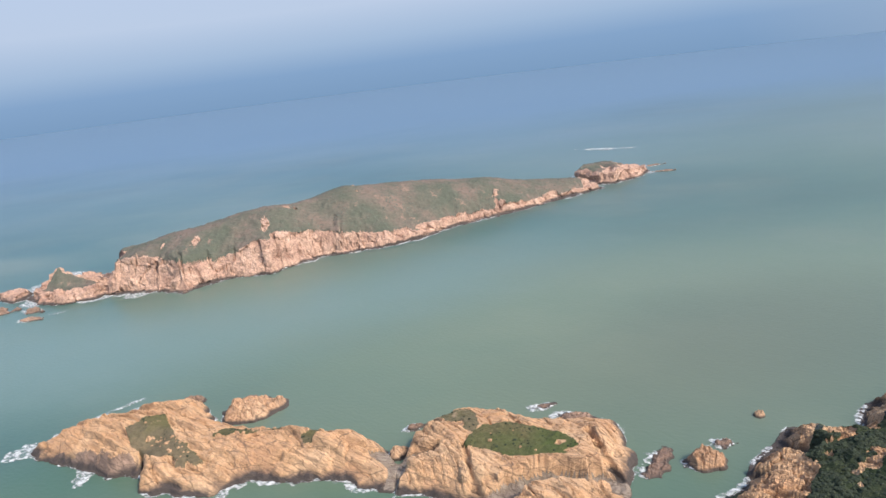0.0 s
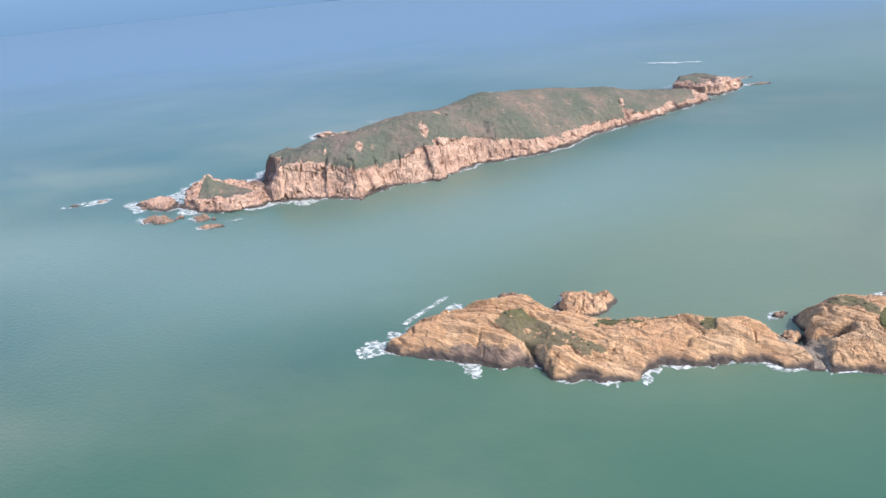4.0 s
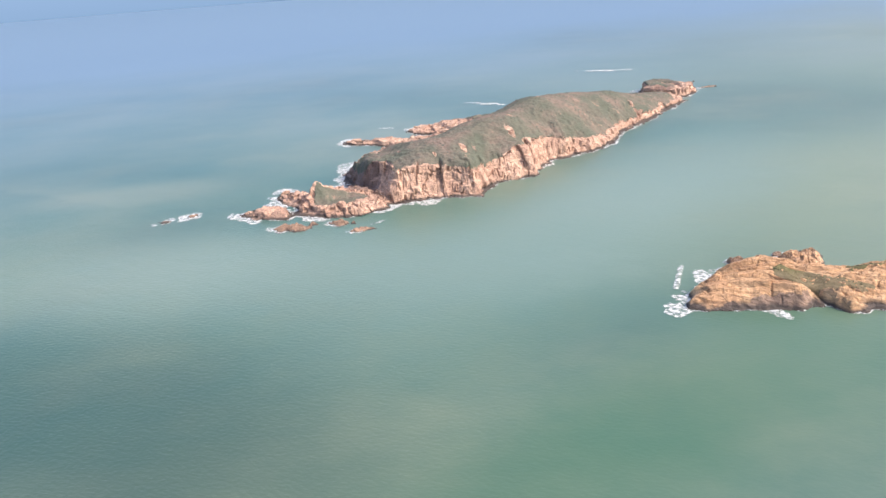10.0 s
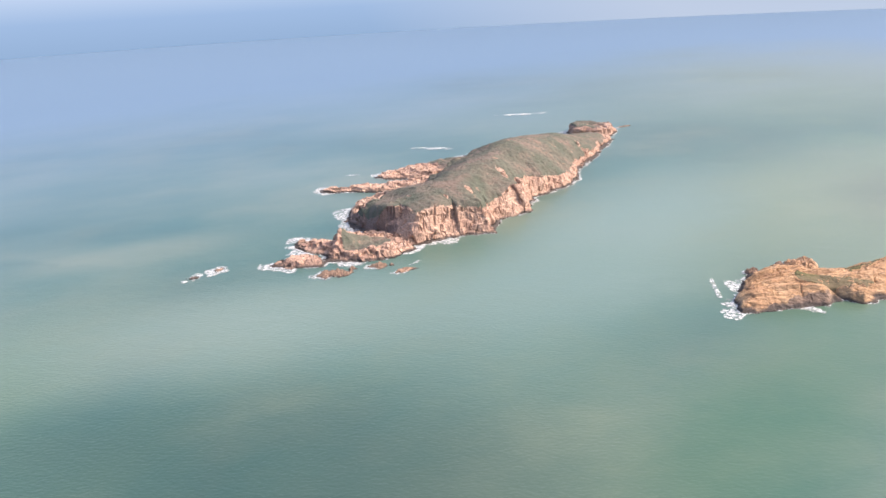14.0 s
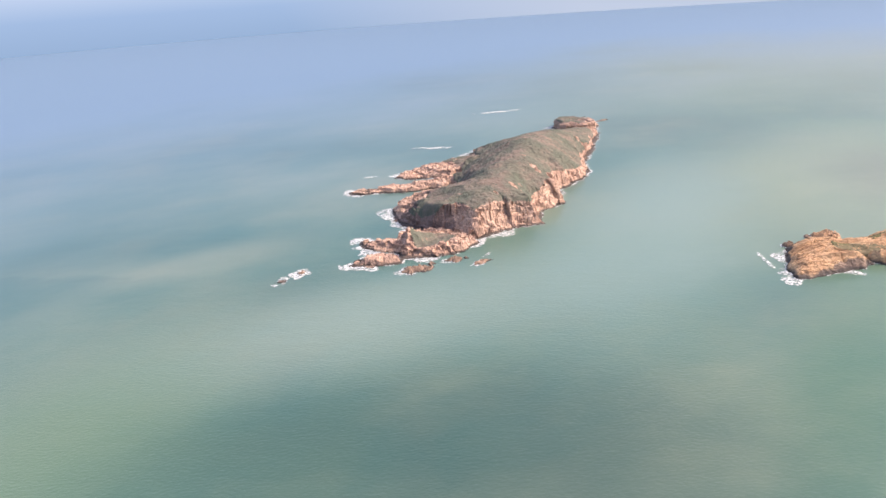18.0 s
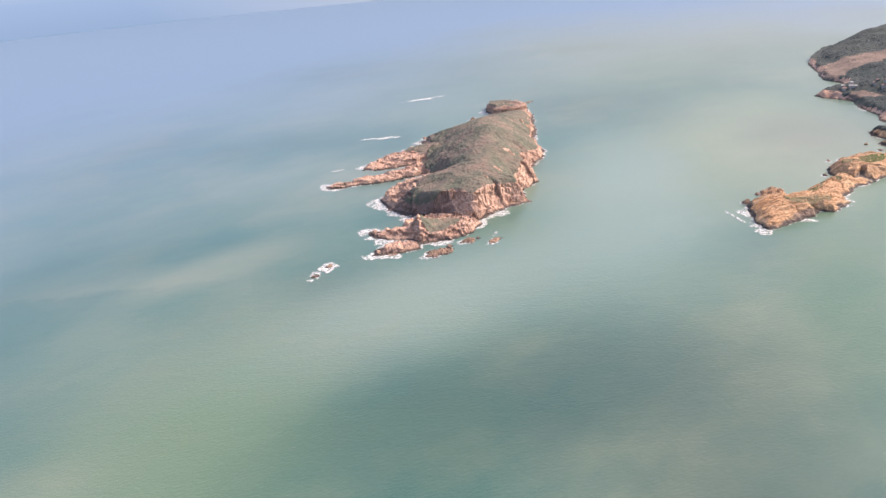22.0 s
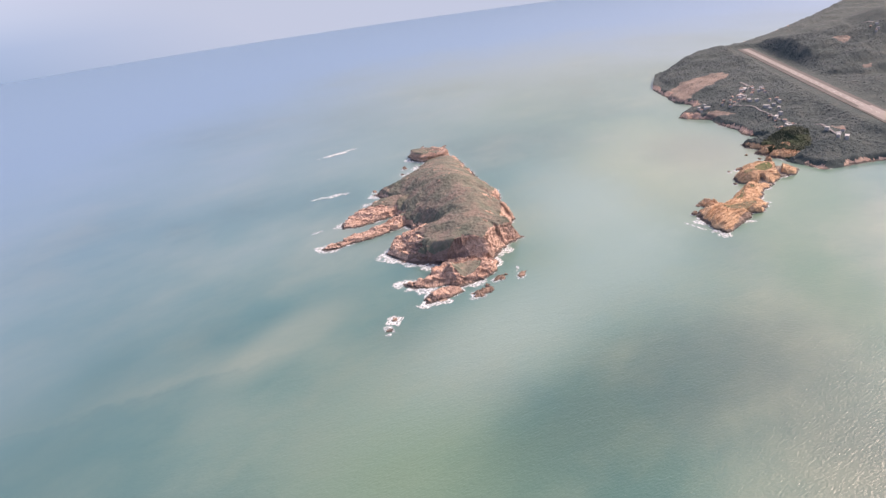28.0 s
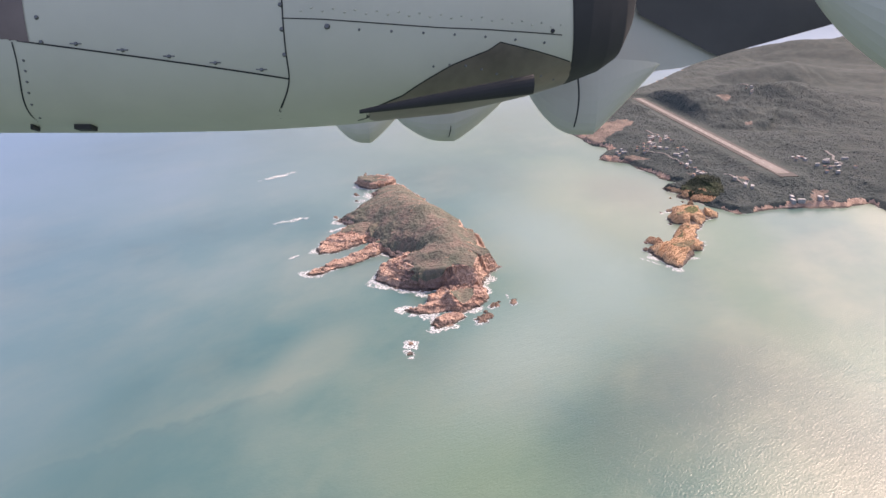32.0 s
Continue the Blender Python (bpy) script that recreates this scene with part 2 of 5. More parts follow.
    # the wind roughens the open water in the west; it lies calmer in the lee and far out
    far, lee = n.new("ShaderNodeMapRange"), n.new("ShaderNodeMapRange")
    far.interpolation_type = lee.interpolation_type = "SMOOTHSTEP"
    far.inputs["From Min"].default_value, far.inputs["From Max"].default_value = 280, 680
    far.inputs["To Min"].default_value, far.inputs["To Max"].default_value = 1.0, 0.03
    l.new(sep.outputs["Y"], far.inputs["Value"])
    lee.inputs["From Min"].default_value, lee.inputs["From Max"].default_value = -330, -150
    lee.inputs["To Min"].default_value, lee.inputs["To Max"].default_value = 0.64, 0.16
    l.new(sep.outputs["X"], lee.inputs["Value"])
    wind = n.new("ShaderNodeMath")
    wind.operation = "MULTIPLY"
    l.new(far.outputs["Result"], wind.inputs[0])
    l.new(lee.outputs["Result"], wind.inputs[1])
    bp = n.new("ShaderNodeBump")
    bp.inputs["Distance"].default_value = 0.5
    l.new(wind.outputs[0], bp.inputs["Strength"])
    l.new(add.outputs[0], bp.inputs["Height"])
    l.new(bp.outputs["Normal"], b.inputs["Normal"])
    return m


SEA_STOPS = [(0.28, (0.020, 0.066, 0.068)), (0.44, (0.036, 0.099, 0.088)), (0.58, (0.064, 0.125, 0.094)), (0.74, (0.100, 0.146, 0.104))]
SEA_SILT = (0.178, 0.20, 0.145)
SEA_SEAM = (0.040, 0.074, 0.068)
# darker grey-green for two long ovals in the west
SEA_DARK = (0.040, 0.066, 0.057)
# mid-distance haze, painted as paler water
SEA_HAZE_PALE = (0.142, 0.206, 0.186)
SEA_BOTTLE = (0.045, 0.108, 0.062)
SEA_GREY = (0.098, 0.112, 0.084)
SEA_TEAL = (0.048, 0.104, 0.092)
SEA_GREEN = (0.090, 0.148, 0.096)
# sandy shallows by the near island; out east it paints far haze
SEA_SANDY_HAZE = (0.200, 0.220, 0.145)
SEA_DRIFTS = [
    ((60, 270), (240, 150), 10, 0.45, SEA_SANDY_HAZE), ((1500, 700), (1400, 900), 0, 0.8, SEA_SANDY_HAZE), ((-110, 335), (230, 75), 22, 0.65, SEA_HAZE_PALE),
    ((-540, 660), (260, 170), 0, 0.6, SEA_TEAL), ((-480, 390), (130, 70), 20, 0.7, SEA_GREEN), ((-320, 365), (170, 70), -25, 0.7, SEA_HAZE_PALE),
    ((-350, 530), (90, 32), -15, 0.42, SEA_SILT), ((-365, 245), (165, 70), 138, 0.5, SEA_DARK), ((-425, 165), (150, 70), 15, 0.5, SEA_DARK), ((-190, 170), (140, 45), 10, 0.5, SEA_BOTTLE), ((-60, 140), (150, 50), 0, 0.55, SEA_BOTTLE), ((110, 240), (110, 70), 20, 0.5, SEA_GREY), ((-560, 470), (110, 60), 60, 0.5, SEA_TEAL),
]
# blue-grey of the far haze, laid into the sea's base colour
SEA_FAR_HAZE = (0.112, 0.182, 0.265)
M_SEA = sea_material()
M_ROCK_NEAR = rock_material("orange_granite_near", (0.59, 0.385, 0.225), (0.52, 0.312, 0.168), (0.44, 0.243, 0.13), 2.4, (0, -15, 33), strata=0.28, mottle=0.4)
M_ROCK_FAR = rock_material("orange_granite_far", (0.60, 0.41, 0.31), (0.50, 0.32, 0.235), (0.36, 0.215, 0.16), 1.6, grain=(0.8, 1, 1))
M_ROCK_ISLET = rock_material("orange_granite_islet", (0.58, 0.38, 0.235), (0.50, 0.305, 0.178), (0.41, 0.23, 0.128), 1.2, (0, -25, 33))
M_ROCK_GREY = rock_material("grey_worn_rock_shelf", (0.33, 0.27, 0.21), (0.26, 0.21, 0.165), (0.20, 0.155, 0.12), 0.5, (0, 0, 20))
# darker mauve copy of the cliff rock, paints shade on the western face
M_ROCK_SHADE = rock_material("shade_painted_cliff_rock", (0.27, 0.18, 0.15), (0.21, 0.14, 0.12), (0.15, 0.10, 0.09), 1.6, grain=(0.8, 1, 1))
# wet stain together with painted shade, for the steep south-west face
M_ROCK_STAIN_SHADE = rock_material("stained_shaded_cliff_rock", (0.33, 0.225, 0.165), (0.225, 0.15, 0.112), (0.15, 0.102, 0.078), 2.4, (0, -25, 33))
M_ROCK_WET = rock_material("dark_wet_rock", (0.33, 0.215, 0.15), (0.235, 0.15, 0.108), (0.16, 0.10, 0.074), 0.7)
M_GRASS_FAR = grass_material("wind_clipped_scrub", (0.108, 0.118, 0.092), (0.150, 0.136, 0.110), (0.208, 0.156, 0.130), (0.25, 0.172, 0.136), 0.60)
M_GRASS_NEAR = grass_material("green_headland_grass", (0.068, 0.095, 0.025), (0.098, 0.104, 0.04), (0.13, 0.108, 0.054), (0.24, 0.18, 0.10), 0.68)
M_GRASS_DRY = grass_material("dry_olive_grass", (0.125, 0.112, 0.052), (0.165, 0.132, 0.08), (0.19, 0.145, 0.09), (0.34, 0.24, 0.15), 0.63)
# the blue in this foliage stands in for the haze over it
M_HAZY_FOREST = grass_material("haze_tinted_woodland", (0.036, 0.052, 0.054), (0.043, 0.058, 0.060), (0.055, 0.066, 0.065), (0.088, 0.086, 0.083), 0.68)
M_THICKET = grass_material("dark_green_thicket", (0.026, 0.040, 0.018), (0.034, 0.046, 0.022), (0.048, 0.052, 0.030), (0.22, 0.15, 0.09), 0.68)
M_BUSH = plain("dark_shrub_leaves", (0.024, 0.036, 0.016), 0.9, vary=0.5, scale=0.8)
M_SCRUB = plain("grey_green_scrub_leaves", (0.118, 0.130, 0.104), 0.9, vary=0.4, scale=0.3)
# leaves carry the same painted haze tint
M_HAZY_CANOPY = plain("haze_tinted_canopy_leaves", (0.047, 0.064, 0.066), 0.9, vary=0.3, scale=0.05)


def foam_material():
    """Lacy white water: broken by open gaps of two sizes."""
    m, n, l, b = material("white_sea_foam", 0.75)
    b.inputs["Base Color"].default_value = (0.58, 0.60, 0.60, 1)
    fine = tex(n, l, "noise", 0.5, 8, 0.72, (0.8, 1.2, 1), (0, 0, 30))
    lace = tex(n, l, "DISTANCE_TO_EDGE", 0.42)
    k = n.new("ShaderNodeMath")
    k.operation = "MULTIPLY_ADD"
    l.new(lace.outputs["Distance"], k.inputs[0])
    k.inputs[1].default_value = -0.16
    l.new(fine.outputs["Fac"], k.inputs[2])
    l.new(ramp(n, l, k.outputs[0], [(0.36, (0, 0, 0)), (0.58, (0.92, 0.92, 0.92))]), b.inputs["Alpha"])
    return m


M_FOAM = foam_material()
M_EARTH = grass_material("pinkish_bare_earth", (0.13, 0.105, 0.095), (0.185, 0.14, 0.12), (0.23, 0.17, 0.145), (0.06, 0.068, 0.06), 0.60)
M_RUNWAY = plain("pale_runway_concrete", (0.19, 0.165, 0.15), 0.9, vary=0.25, scale=0.08)
M_SHOULDER = plain("dry_grass_shoulder", (0.075, 0.068, 0.06), 0.95, vary=0.4, scale=0.05)
M_WHITE = plain("white_wall_paint", (0.33, 0.32, 0.31), 0.8, vary=0.12, scale=0.4)
M_ROOF = plain("red_grey_roof", (0.36, 0.22, 0.17), 0.85, vary=0.4, scale=0.3)
M_ROAD = plain("pale_concrete_road", (0.17, 0.16, 0.15), 0.9, vary=0.2, scale=0.2)


# ---- ground-shape arithmetic ----
def hashed(ix, iy, seed):
    h = (ix.astype(np.int64) * 374761393 + iy.astype(np.int64) * 668265263 + seed * 2147483647) & 0xFFFFFFFF
    h = ((h ^ (h >> 13)) * 1274126177) & 0xFFFFFFFF
    return ((h ^ (h >> 16)) & 0xFFFFFF) / float(0xFFFFFF)


def value_noise(x, y, seed=0):
    ix, iy = np.floor(x), np.floor(y)
    u, v = x - ix, y - iy
    u, v = u * u * (3 - 2 * u), v * v * (3 - 2 * v)
    a, b = hashed(ix, iy, seed), hashed(ix + 1, iy, seed)
    c, d = hashed(ix, iy + 1, seed), hashed(ix + 1, iy + 1, seed)
    return a + (b - a) * u + (c - a) * v + (a - b - c + d) * u * v


def fbm(x, y, octaves=4, seed=0, gain=0.5):
    """Fractal noise from about -1 to 1."""
    out, amp, tot = 0, 1.0, 0
    for k in range(octaves):
        out = out + amp * (2 * value_noise(x * 2**k + 17.3 * k, y * 2**k - 9.1 * k, seed + k) - 1)
        tot += amp
        amp *= gain
    return out / tot * 1.6


def ridged(x, y, octaves=3, seed=0):
    """Sharp-crested noise from 0 to 1."""
    out, amp, tot = 0, 1.0, 0
    for k in range(octaves):
        out = out + amp * (1 - np.abs(2 * value_noise(x * 2**k + 5.7 * k, y * 2**k + 3.3 * k, seed + k) - 1))
        tot += amp
        amp *= 0.5
    return out / tot


def cracks(x, y, seed=0):
    """Jointed blocks: the distance to the second nearest seed less that to the nearest, and a value for each block."""
    ix, iy = np.floor(x), np.floor(y)
    f1, f2, val = np.full(x.shape, 9.0), np.full(x.shape, 9.0), np.zeros(x.shape)
    for i in (-1, 0, 1):
        for j in (-1, 0, 1):
            cx, cy = ix + i, iy + j
            d = np.hypot(cx + hashed(cx, cy, seed) - x, cy + hashed(cx, cy, seed + 7) - y)
            near = d < f1
            f2 = np.where(near, f1, np.minimum(f2, d))
            val = np.where(near, hashed(cx, cy, seed + 13), val)
            f1 = np.where(near, d, f1)
    return f2 - f1, val


def inside(poly, x, y):
    """Signed distance to a closed outline, above 0 inside it."""
    best, wind = np.full(x.shape, 1e9), np.zeros(x.shape, bool)
    for (ax, ay), (bx, by) in zip(poly, poly[1:] + poly[:1]):
        ex, ey = bx - ax, by - ay
        s = np.clip(((x - ax) * ex + (y - ay) * ey) / (ex * ex + ey * ey), 0, 1)
        best = np.minimum(best, np.hypot(x - ax - s * ex, y - ay - s * ey))
        if ay != by:
            cross = ((ay > y) != (by > y)) & (x < ex * (y - ay) / (by - ay) + ax)
            wind ^= cross
    return np.where(wind, best, -best)


def along(line, x, y):
    """Distance to a crest line of (x, y, height), and the crest's height at the nearest place."""
    best, high = np.full(x.shape, 1e9), np.zeros(x.shape)
    for (ax, ay, az), (bx, by, bz) in zip(line, line[1:]):
        ex, ey = bx - ax, by - ay
        s = np.clip(((x - ax) * ex + (y - ay) * ey) / (ex * ex + ey * ey), 0, 1)
        d = np.hypot(x - ax - s * ex, y - ay - s * ey)
        near = d < best
        best, high = np.where(near, d, best), np.where(near, az + s * (bz - az), high)
    return best, high


def smooth(a, b, v):
    t = np.clip((v - a) / (b - a), 0, 1)
    return t * t * (3 - 2 * t)


def blur(z, times=1):
    for _ in range(times):
        p = np.pad(z, 1, mode="edge")
        z = (4 * z + p[:-2, 1:-1] + p[2:, 1:-1] + p[1:-1, :-2] + p[1:-1, 2:]) / 8
    return z


def landform(x, y, outline, crest, cliff=0.4, width=8.0, rough=2.5, power=0.8, seed=0):
    """Height and distance from the shore of one body of land: a rocky cliff foot and a slope up to the crest."""
    d = inside(outline, x, y) + rough * fbm(x / 14, y / 14, 4, seed) + 0.35 * rough * fbm(x / 4, y / 4, 2, seed + 3)
    bend = 0.16 * (np.max([c[2] for c in crest]) + 10)
    r, high = along(crest, x + bend * fbm(x / 38, y / 38, 3, seed + 81), y + bend * fbm(x / 38, y / 38, 3, seed + 82))
    dd = np.maximum(d, 0)
    u = dd / (dd + r + 0.01)
    z = high * (cliff * smooth(0, width, d) + (1 - cliff) * (1.5 * u**power - 0.5 * u**(2 * power)))
    return np.where(d > 0, z + 0.6 * smooth(0, 2, d), np.maximum(-3.0, d * 0.8)), d, u


def sheet(name, x, y, z, keep, mat, parent=None, flat=False):
    """One mesh from the cells of a height grid that keep chooses."""
    ny, nx = x.shape
    jj, ii = np.nonzero(keep)
    a = jj * nx + ii
    quads = np.stack([a, a + 1, a + nx + 1, a + nx], 1)
    used, back = np.unique(quads, return_inverse=True)
    co = np.stack([x.ravel()[used], y.ravel()[used], z.ravel()[used]], 1).astype(np.float32)
    me = bpy.data.meshes.new(name)
    me.vertices.add(len(co))
    me.vertices.foreach_set("co", co.ravel())
    me.loops.add(quads.size)
    me.loops.foreach_set("vertex_index", back.ravel().astype(np.int32))
    me.polygons.add(len(quads))
    me.polygons.foreach_set("loop_start", np.arange(0, quads.size, 4, dtype=np.int32))
    me.update(calc_edges=True)
    if flat:
        me.shade_flat()
    me.materials.append(mat)
    ob = new(name, me)
    ob.parent = parent
    return ob


def cells(v):
    """Cell values from corner values."""
    v = v.astype(float)
    return (v[:-1, :-1] + v[1:, :-1] + v[:-1, 1:] + v[1:, 1:]) / 4


def plan_grid(x0, x1, y0, y1, step):
    return np.meshgrid(np.arange(x0, x1 + step, step), np.arange(y0, y1 + step, step))


def part(name, bm, mat, parent, label=""):
    me = bpy.data.meshes.new(name)
    bm.to_mesh(me)
    bm.free()
    me.materials.append(mat)
    ob = new(name, me)
    ob.parent = parent
    if label:
        tagged(ob, label)
    return ob


def surf(x, y, d, reach, spots, seed, label, base=0.10, name="surf", plan=None):
    """Broken white water along a shore, wide at the spots (x, y, radius, strength) where the swell runs in."""
    heat = np.full(x.shape, base)
    for sx, sy, radius, strong in spots:
        heat = np.maximum(heat, strong * np.exp(-(((x - sx) ** 2 + (y - sy) ** 2) / radius**2) ** 1.3))
    wide = reach * heat * np.clip(0.75 + 0.9 * fbm(x / 8, y / 8, 3, seed), 0, 2.0)
    lace = fbm(x / 2.0, y / 2.0, 3, seed + 5)
    v = smooth(0, 1, (wide + d) / (wide + 0.3)) + 0.36 * lace
    keep = cells((v > 0.40) & (d > -wide - 0.5) & (d < 1.4) & (wide > 0.45)) > 0.6
    z = 0.12 + 0.4 * np.clip(v, 0, 1) * np.abs(lace)
    if plan:
        x, y = plan(x, y)
    ob = sheet(name, x, y, z, keep, M_FOAM)
    return tagged(ob, label, "surf", kind="stuff")


# ---- the sea: one sheet to the horizon ----
def build_sea():
    bm = bmesh.new()
    rings = [0, 60, 200, 500, 1000, 2000, 3500, 7000]
    last = None
    for r in rings:
        now = [bm.verts.new((r * math.cos(a) - 200, r * math.sin(a) + 300, 0)) for a in np.linspace(0, 2 * math.pi, 64, endpoint=False)] if r else [bm.verts.new((-200, 300, 0))]
        if last:
            for k in range(64):
                q = [last[k % len(last)], now[k], now[(k + 1) % 64]]
                if len(last) > 1:
                    q.append(last[(k + 1) % 64])
                bm.faces.new(q)
        last = now
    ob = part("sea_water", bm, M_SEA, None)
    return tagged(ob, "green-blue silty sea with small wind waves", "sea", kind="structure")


build_sea()


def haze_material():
    """The milky far air over the sea, painted as a glow, brighter upwards."""
    m = bpy.data.materials.new("distant_haze_glow")
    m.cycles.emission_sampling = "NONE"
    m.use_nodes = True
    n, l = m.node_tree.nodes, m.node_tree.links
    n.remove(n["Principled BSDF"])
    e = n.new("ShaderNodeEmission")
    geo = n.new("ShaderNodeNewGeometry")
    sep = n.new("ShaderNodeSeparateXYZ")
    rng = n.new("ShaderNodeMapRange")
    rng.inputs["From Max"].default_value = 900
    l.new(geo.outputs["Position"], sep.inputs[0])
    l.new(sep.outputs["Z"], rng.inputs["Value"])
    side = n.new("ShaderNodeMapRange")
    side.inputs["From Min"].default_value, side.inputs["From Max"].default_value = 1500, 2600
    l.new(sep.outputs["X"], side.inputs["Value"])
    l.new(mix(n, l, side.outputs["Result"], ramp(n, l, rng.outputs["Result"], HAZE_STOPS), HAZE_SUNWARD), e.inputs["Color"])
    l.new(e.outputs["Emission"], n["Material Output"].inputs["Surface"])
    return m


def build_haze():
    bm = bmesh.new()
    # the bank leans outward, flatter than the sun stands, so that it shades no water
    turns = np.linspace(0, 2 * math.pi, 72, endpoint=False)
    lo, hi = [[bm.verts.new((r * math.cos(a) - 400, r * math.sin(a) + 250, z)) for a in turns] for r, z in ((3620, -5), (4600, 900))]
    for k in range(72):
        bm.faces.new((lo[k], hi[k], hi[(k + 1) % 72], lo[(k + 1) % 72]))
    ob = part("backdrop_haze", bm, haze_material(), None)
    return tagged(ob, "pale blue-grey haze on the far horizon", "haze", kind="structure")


# emission colours of the glowing backdrop, with one for the sun's side
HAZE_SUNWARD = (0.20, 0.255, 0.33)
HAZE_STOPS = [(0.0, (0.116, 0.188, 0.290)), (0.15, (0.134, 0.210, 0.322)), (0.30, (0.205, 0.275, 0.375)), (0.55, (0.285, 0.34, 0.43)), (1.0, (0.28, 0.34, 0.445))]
build_haze()

# ---- the long island ----
LONG_BODY = [(-216, 446), (-213, 420), (-210, 411), (-204, 407), (-190, 403), (-170, 402), (-154, 395), (-145, 403), (-133, 413), (-106, 411), (-90, 430), (-78, 438), (-69, 435), (-41, 442),
             (-19, 451), (7, 473), (38, 488), (69, 506), (98, 523), (127, 540), (118, 566), (92, 582), (60, 574), (30, 588), (4, 586), (-24, 600),
             (-45, 575), (-62, 560), (-90, 545), (-118, 527), (-136, 512), (-140, 498), (-152, 489), (-172, 515), (-195, 512), (-214, 490), (-218, 470)]
LONG_SURF = [(-293, 441, 10, 1.5), (-262, 472, 11, 1.5), (-270, 450, 9, 1.2), (-216, 480, 10, 1.1), (-204, 508, 16, 1.4), (-186, 582, 14, 1.5), (-126, 595, 8, 0.8), (-284, 424, 8, 0.8),
             (-212, 406, 8, 0.8), (-254, 411, 8, 1.2), (-186, 400, 7, 0.6), (-150, 393, 6, 0.6), (-50, 568, 9, 0.7), (92, 588, 20, 0.9), (120, 608, 10, 0.8), (-226, 462, 8, 0.9), (-86, 432, 6, 0.6),
             (-36, 600, 9, 0.9), (14, 596, 9, 0.7), (60, 586, 9, 0.8)]
LONG_CREST = [(-203, 445, 20), (-180, 443, 25.5), (-151, 446, 29.5), (-115, 458, 33.5), (-98, 467, 31.5), (-86, 474, 31), (-68, 486, 34.5), (-36, 505, 30), (10, 530, 24), (56, 545, 15.5), (104, 555, 8)]
# height of the sheer south face, and of the lowest scrub above it, from west to east
SOUTH_FACE = [(-216, 12), (-206, 17), (-198, 18.5), (-180, 16.5), (-160, 13), (-140, 9), (-120, 10), (-104, 15), (-84, 13), (-66, 9), (-45, 5.5), (-20, 3.5), (60, 3), (130, 2.5)]
SOUTH_BARE = [(-228, 6), (-214, 17), (-200, 19), (-180, 16.5), (-160, 13.5), (-140, 9.5), (-128, 11), (-119, 18), (-102, 20), (-86, 15), (-66, 10), (-45, 6.5), (-20, 5), (20, 4.2), (130, 3.6)]
NORTH_CAPE = [(-211, 474), (-160, 466), (-150, 490), (-172, 516), (-196, 513), (-213, 490)]
HEAD_HUMP = [(-258, 436), (-263, 425), (-256, 416), (-248, 408), (-238, 402), (-226, 402), (-208, 405), (-203, 425), (-211, 440), (-224, 452), (-240, 455), (-250, 446)]
HEAD_FINGER = [(-264, 470), (-258, 474), (-252, 464), (-245, 448), (-243, 436), (-257, 432), (-262, 445), (-266, 458)]
HEAD_SLAB = [(-292, 441), (-283, 447), (-271, 445), (-263, 432), (-262, 422), (-268, 417), (-276, 424), (-286, 428)]
LONG_SPIT = [(-105, 515), (-132, 524), (-158, 545), (-184, 569), (-190, 578), (-186, 585), (-174, 581), (-148, 564), (-124, 546), (-98, 530)]
BROAD_SPIT = [(-66, 530), (-100, 546), (-128, 572), (-131, 588), (-116, 598), (-84, 590), (-56, 576), (-40, 552)]
EAST_STACK = [(112, 586), (127, 556), (140, 552), (158, 563), (178, 588), (172, 602), (148, 618), (122, 606)]
# ribs of land that fall from the crest to the north-western shore
SPURS = [[(-90, 478, 29), (-104, 505, 17), (-124, 530, 7)], [(-50, 500, 30), (-66, 535, 18), (-98, 568, 8)], [(-14, 520, 25), (-22, 556, 14), (-30, 590, 4)],
         [(20, 534, 22), (16, 562, 12), (20, 585, 3)], [(58, 546, 15), (64, 562, 9), (70, 574, 3)], [(-140, 450, 28), (-150, 470, 17), (-170, 486, 13)]]


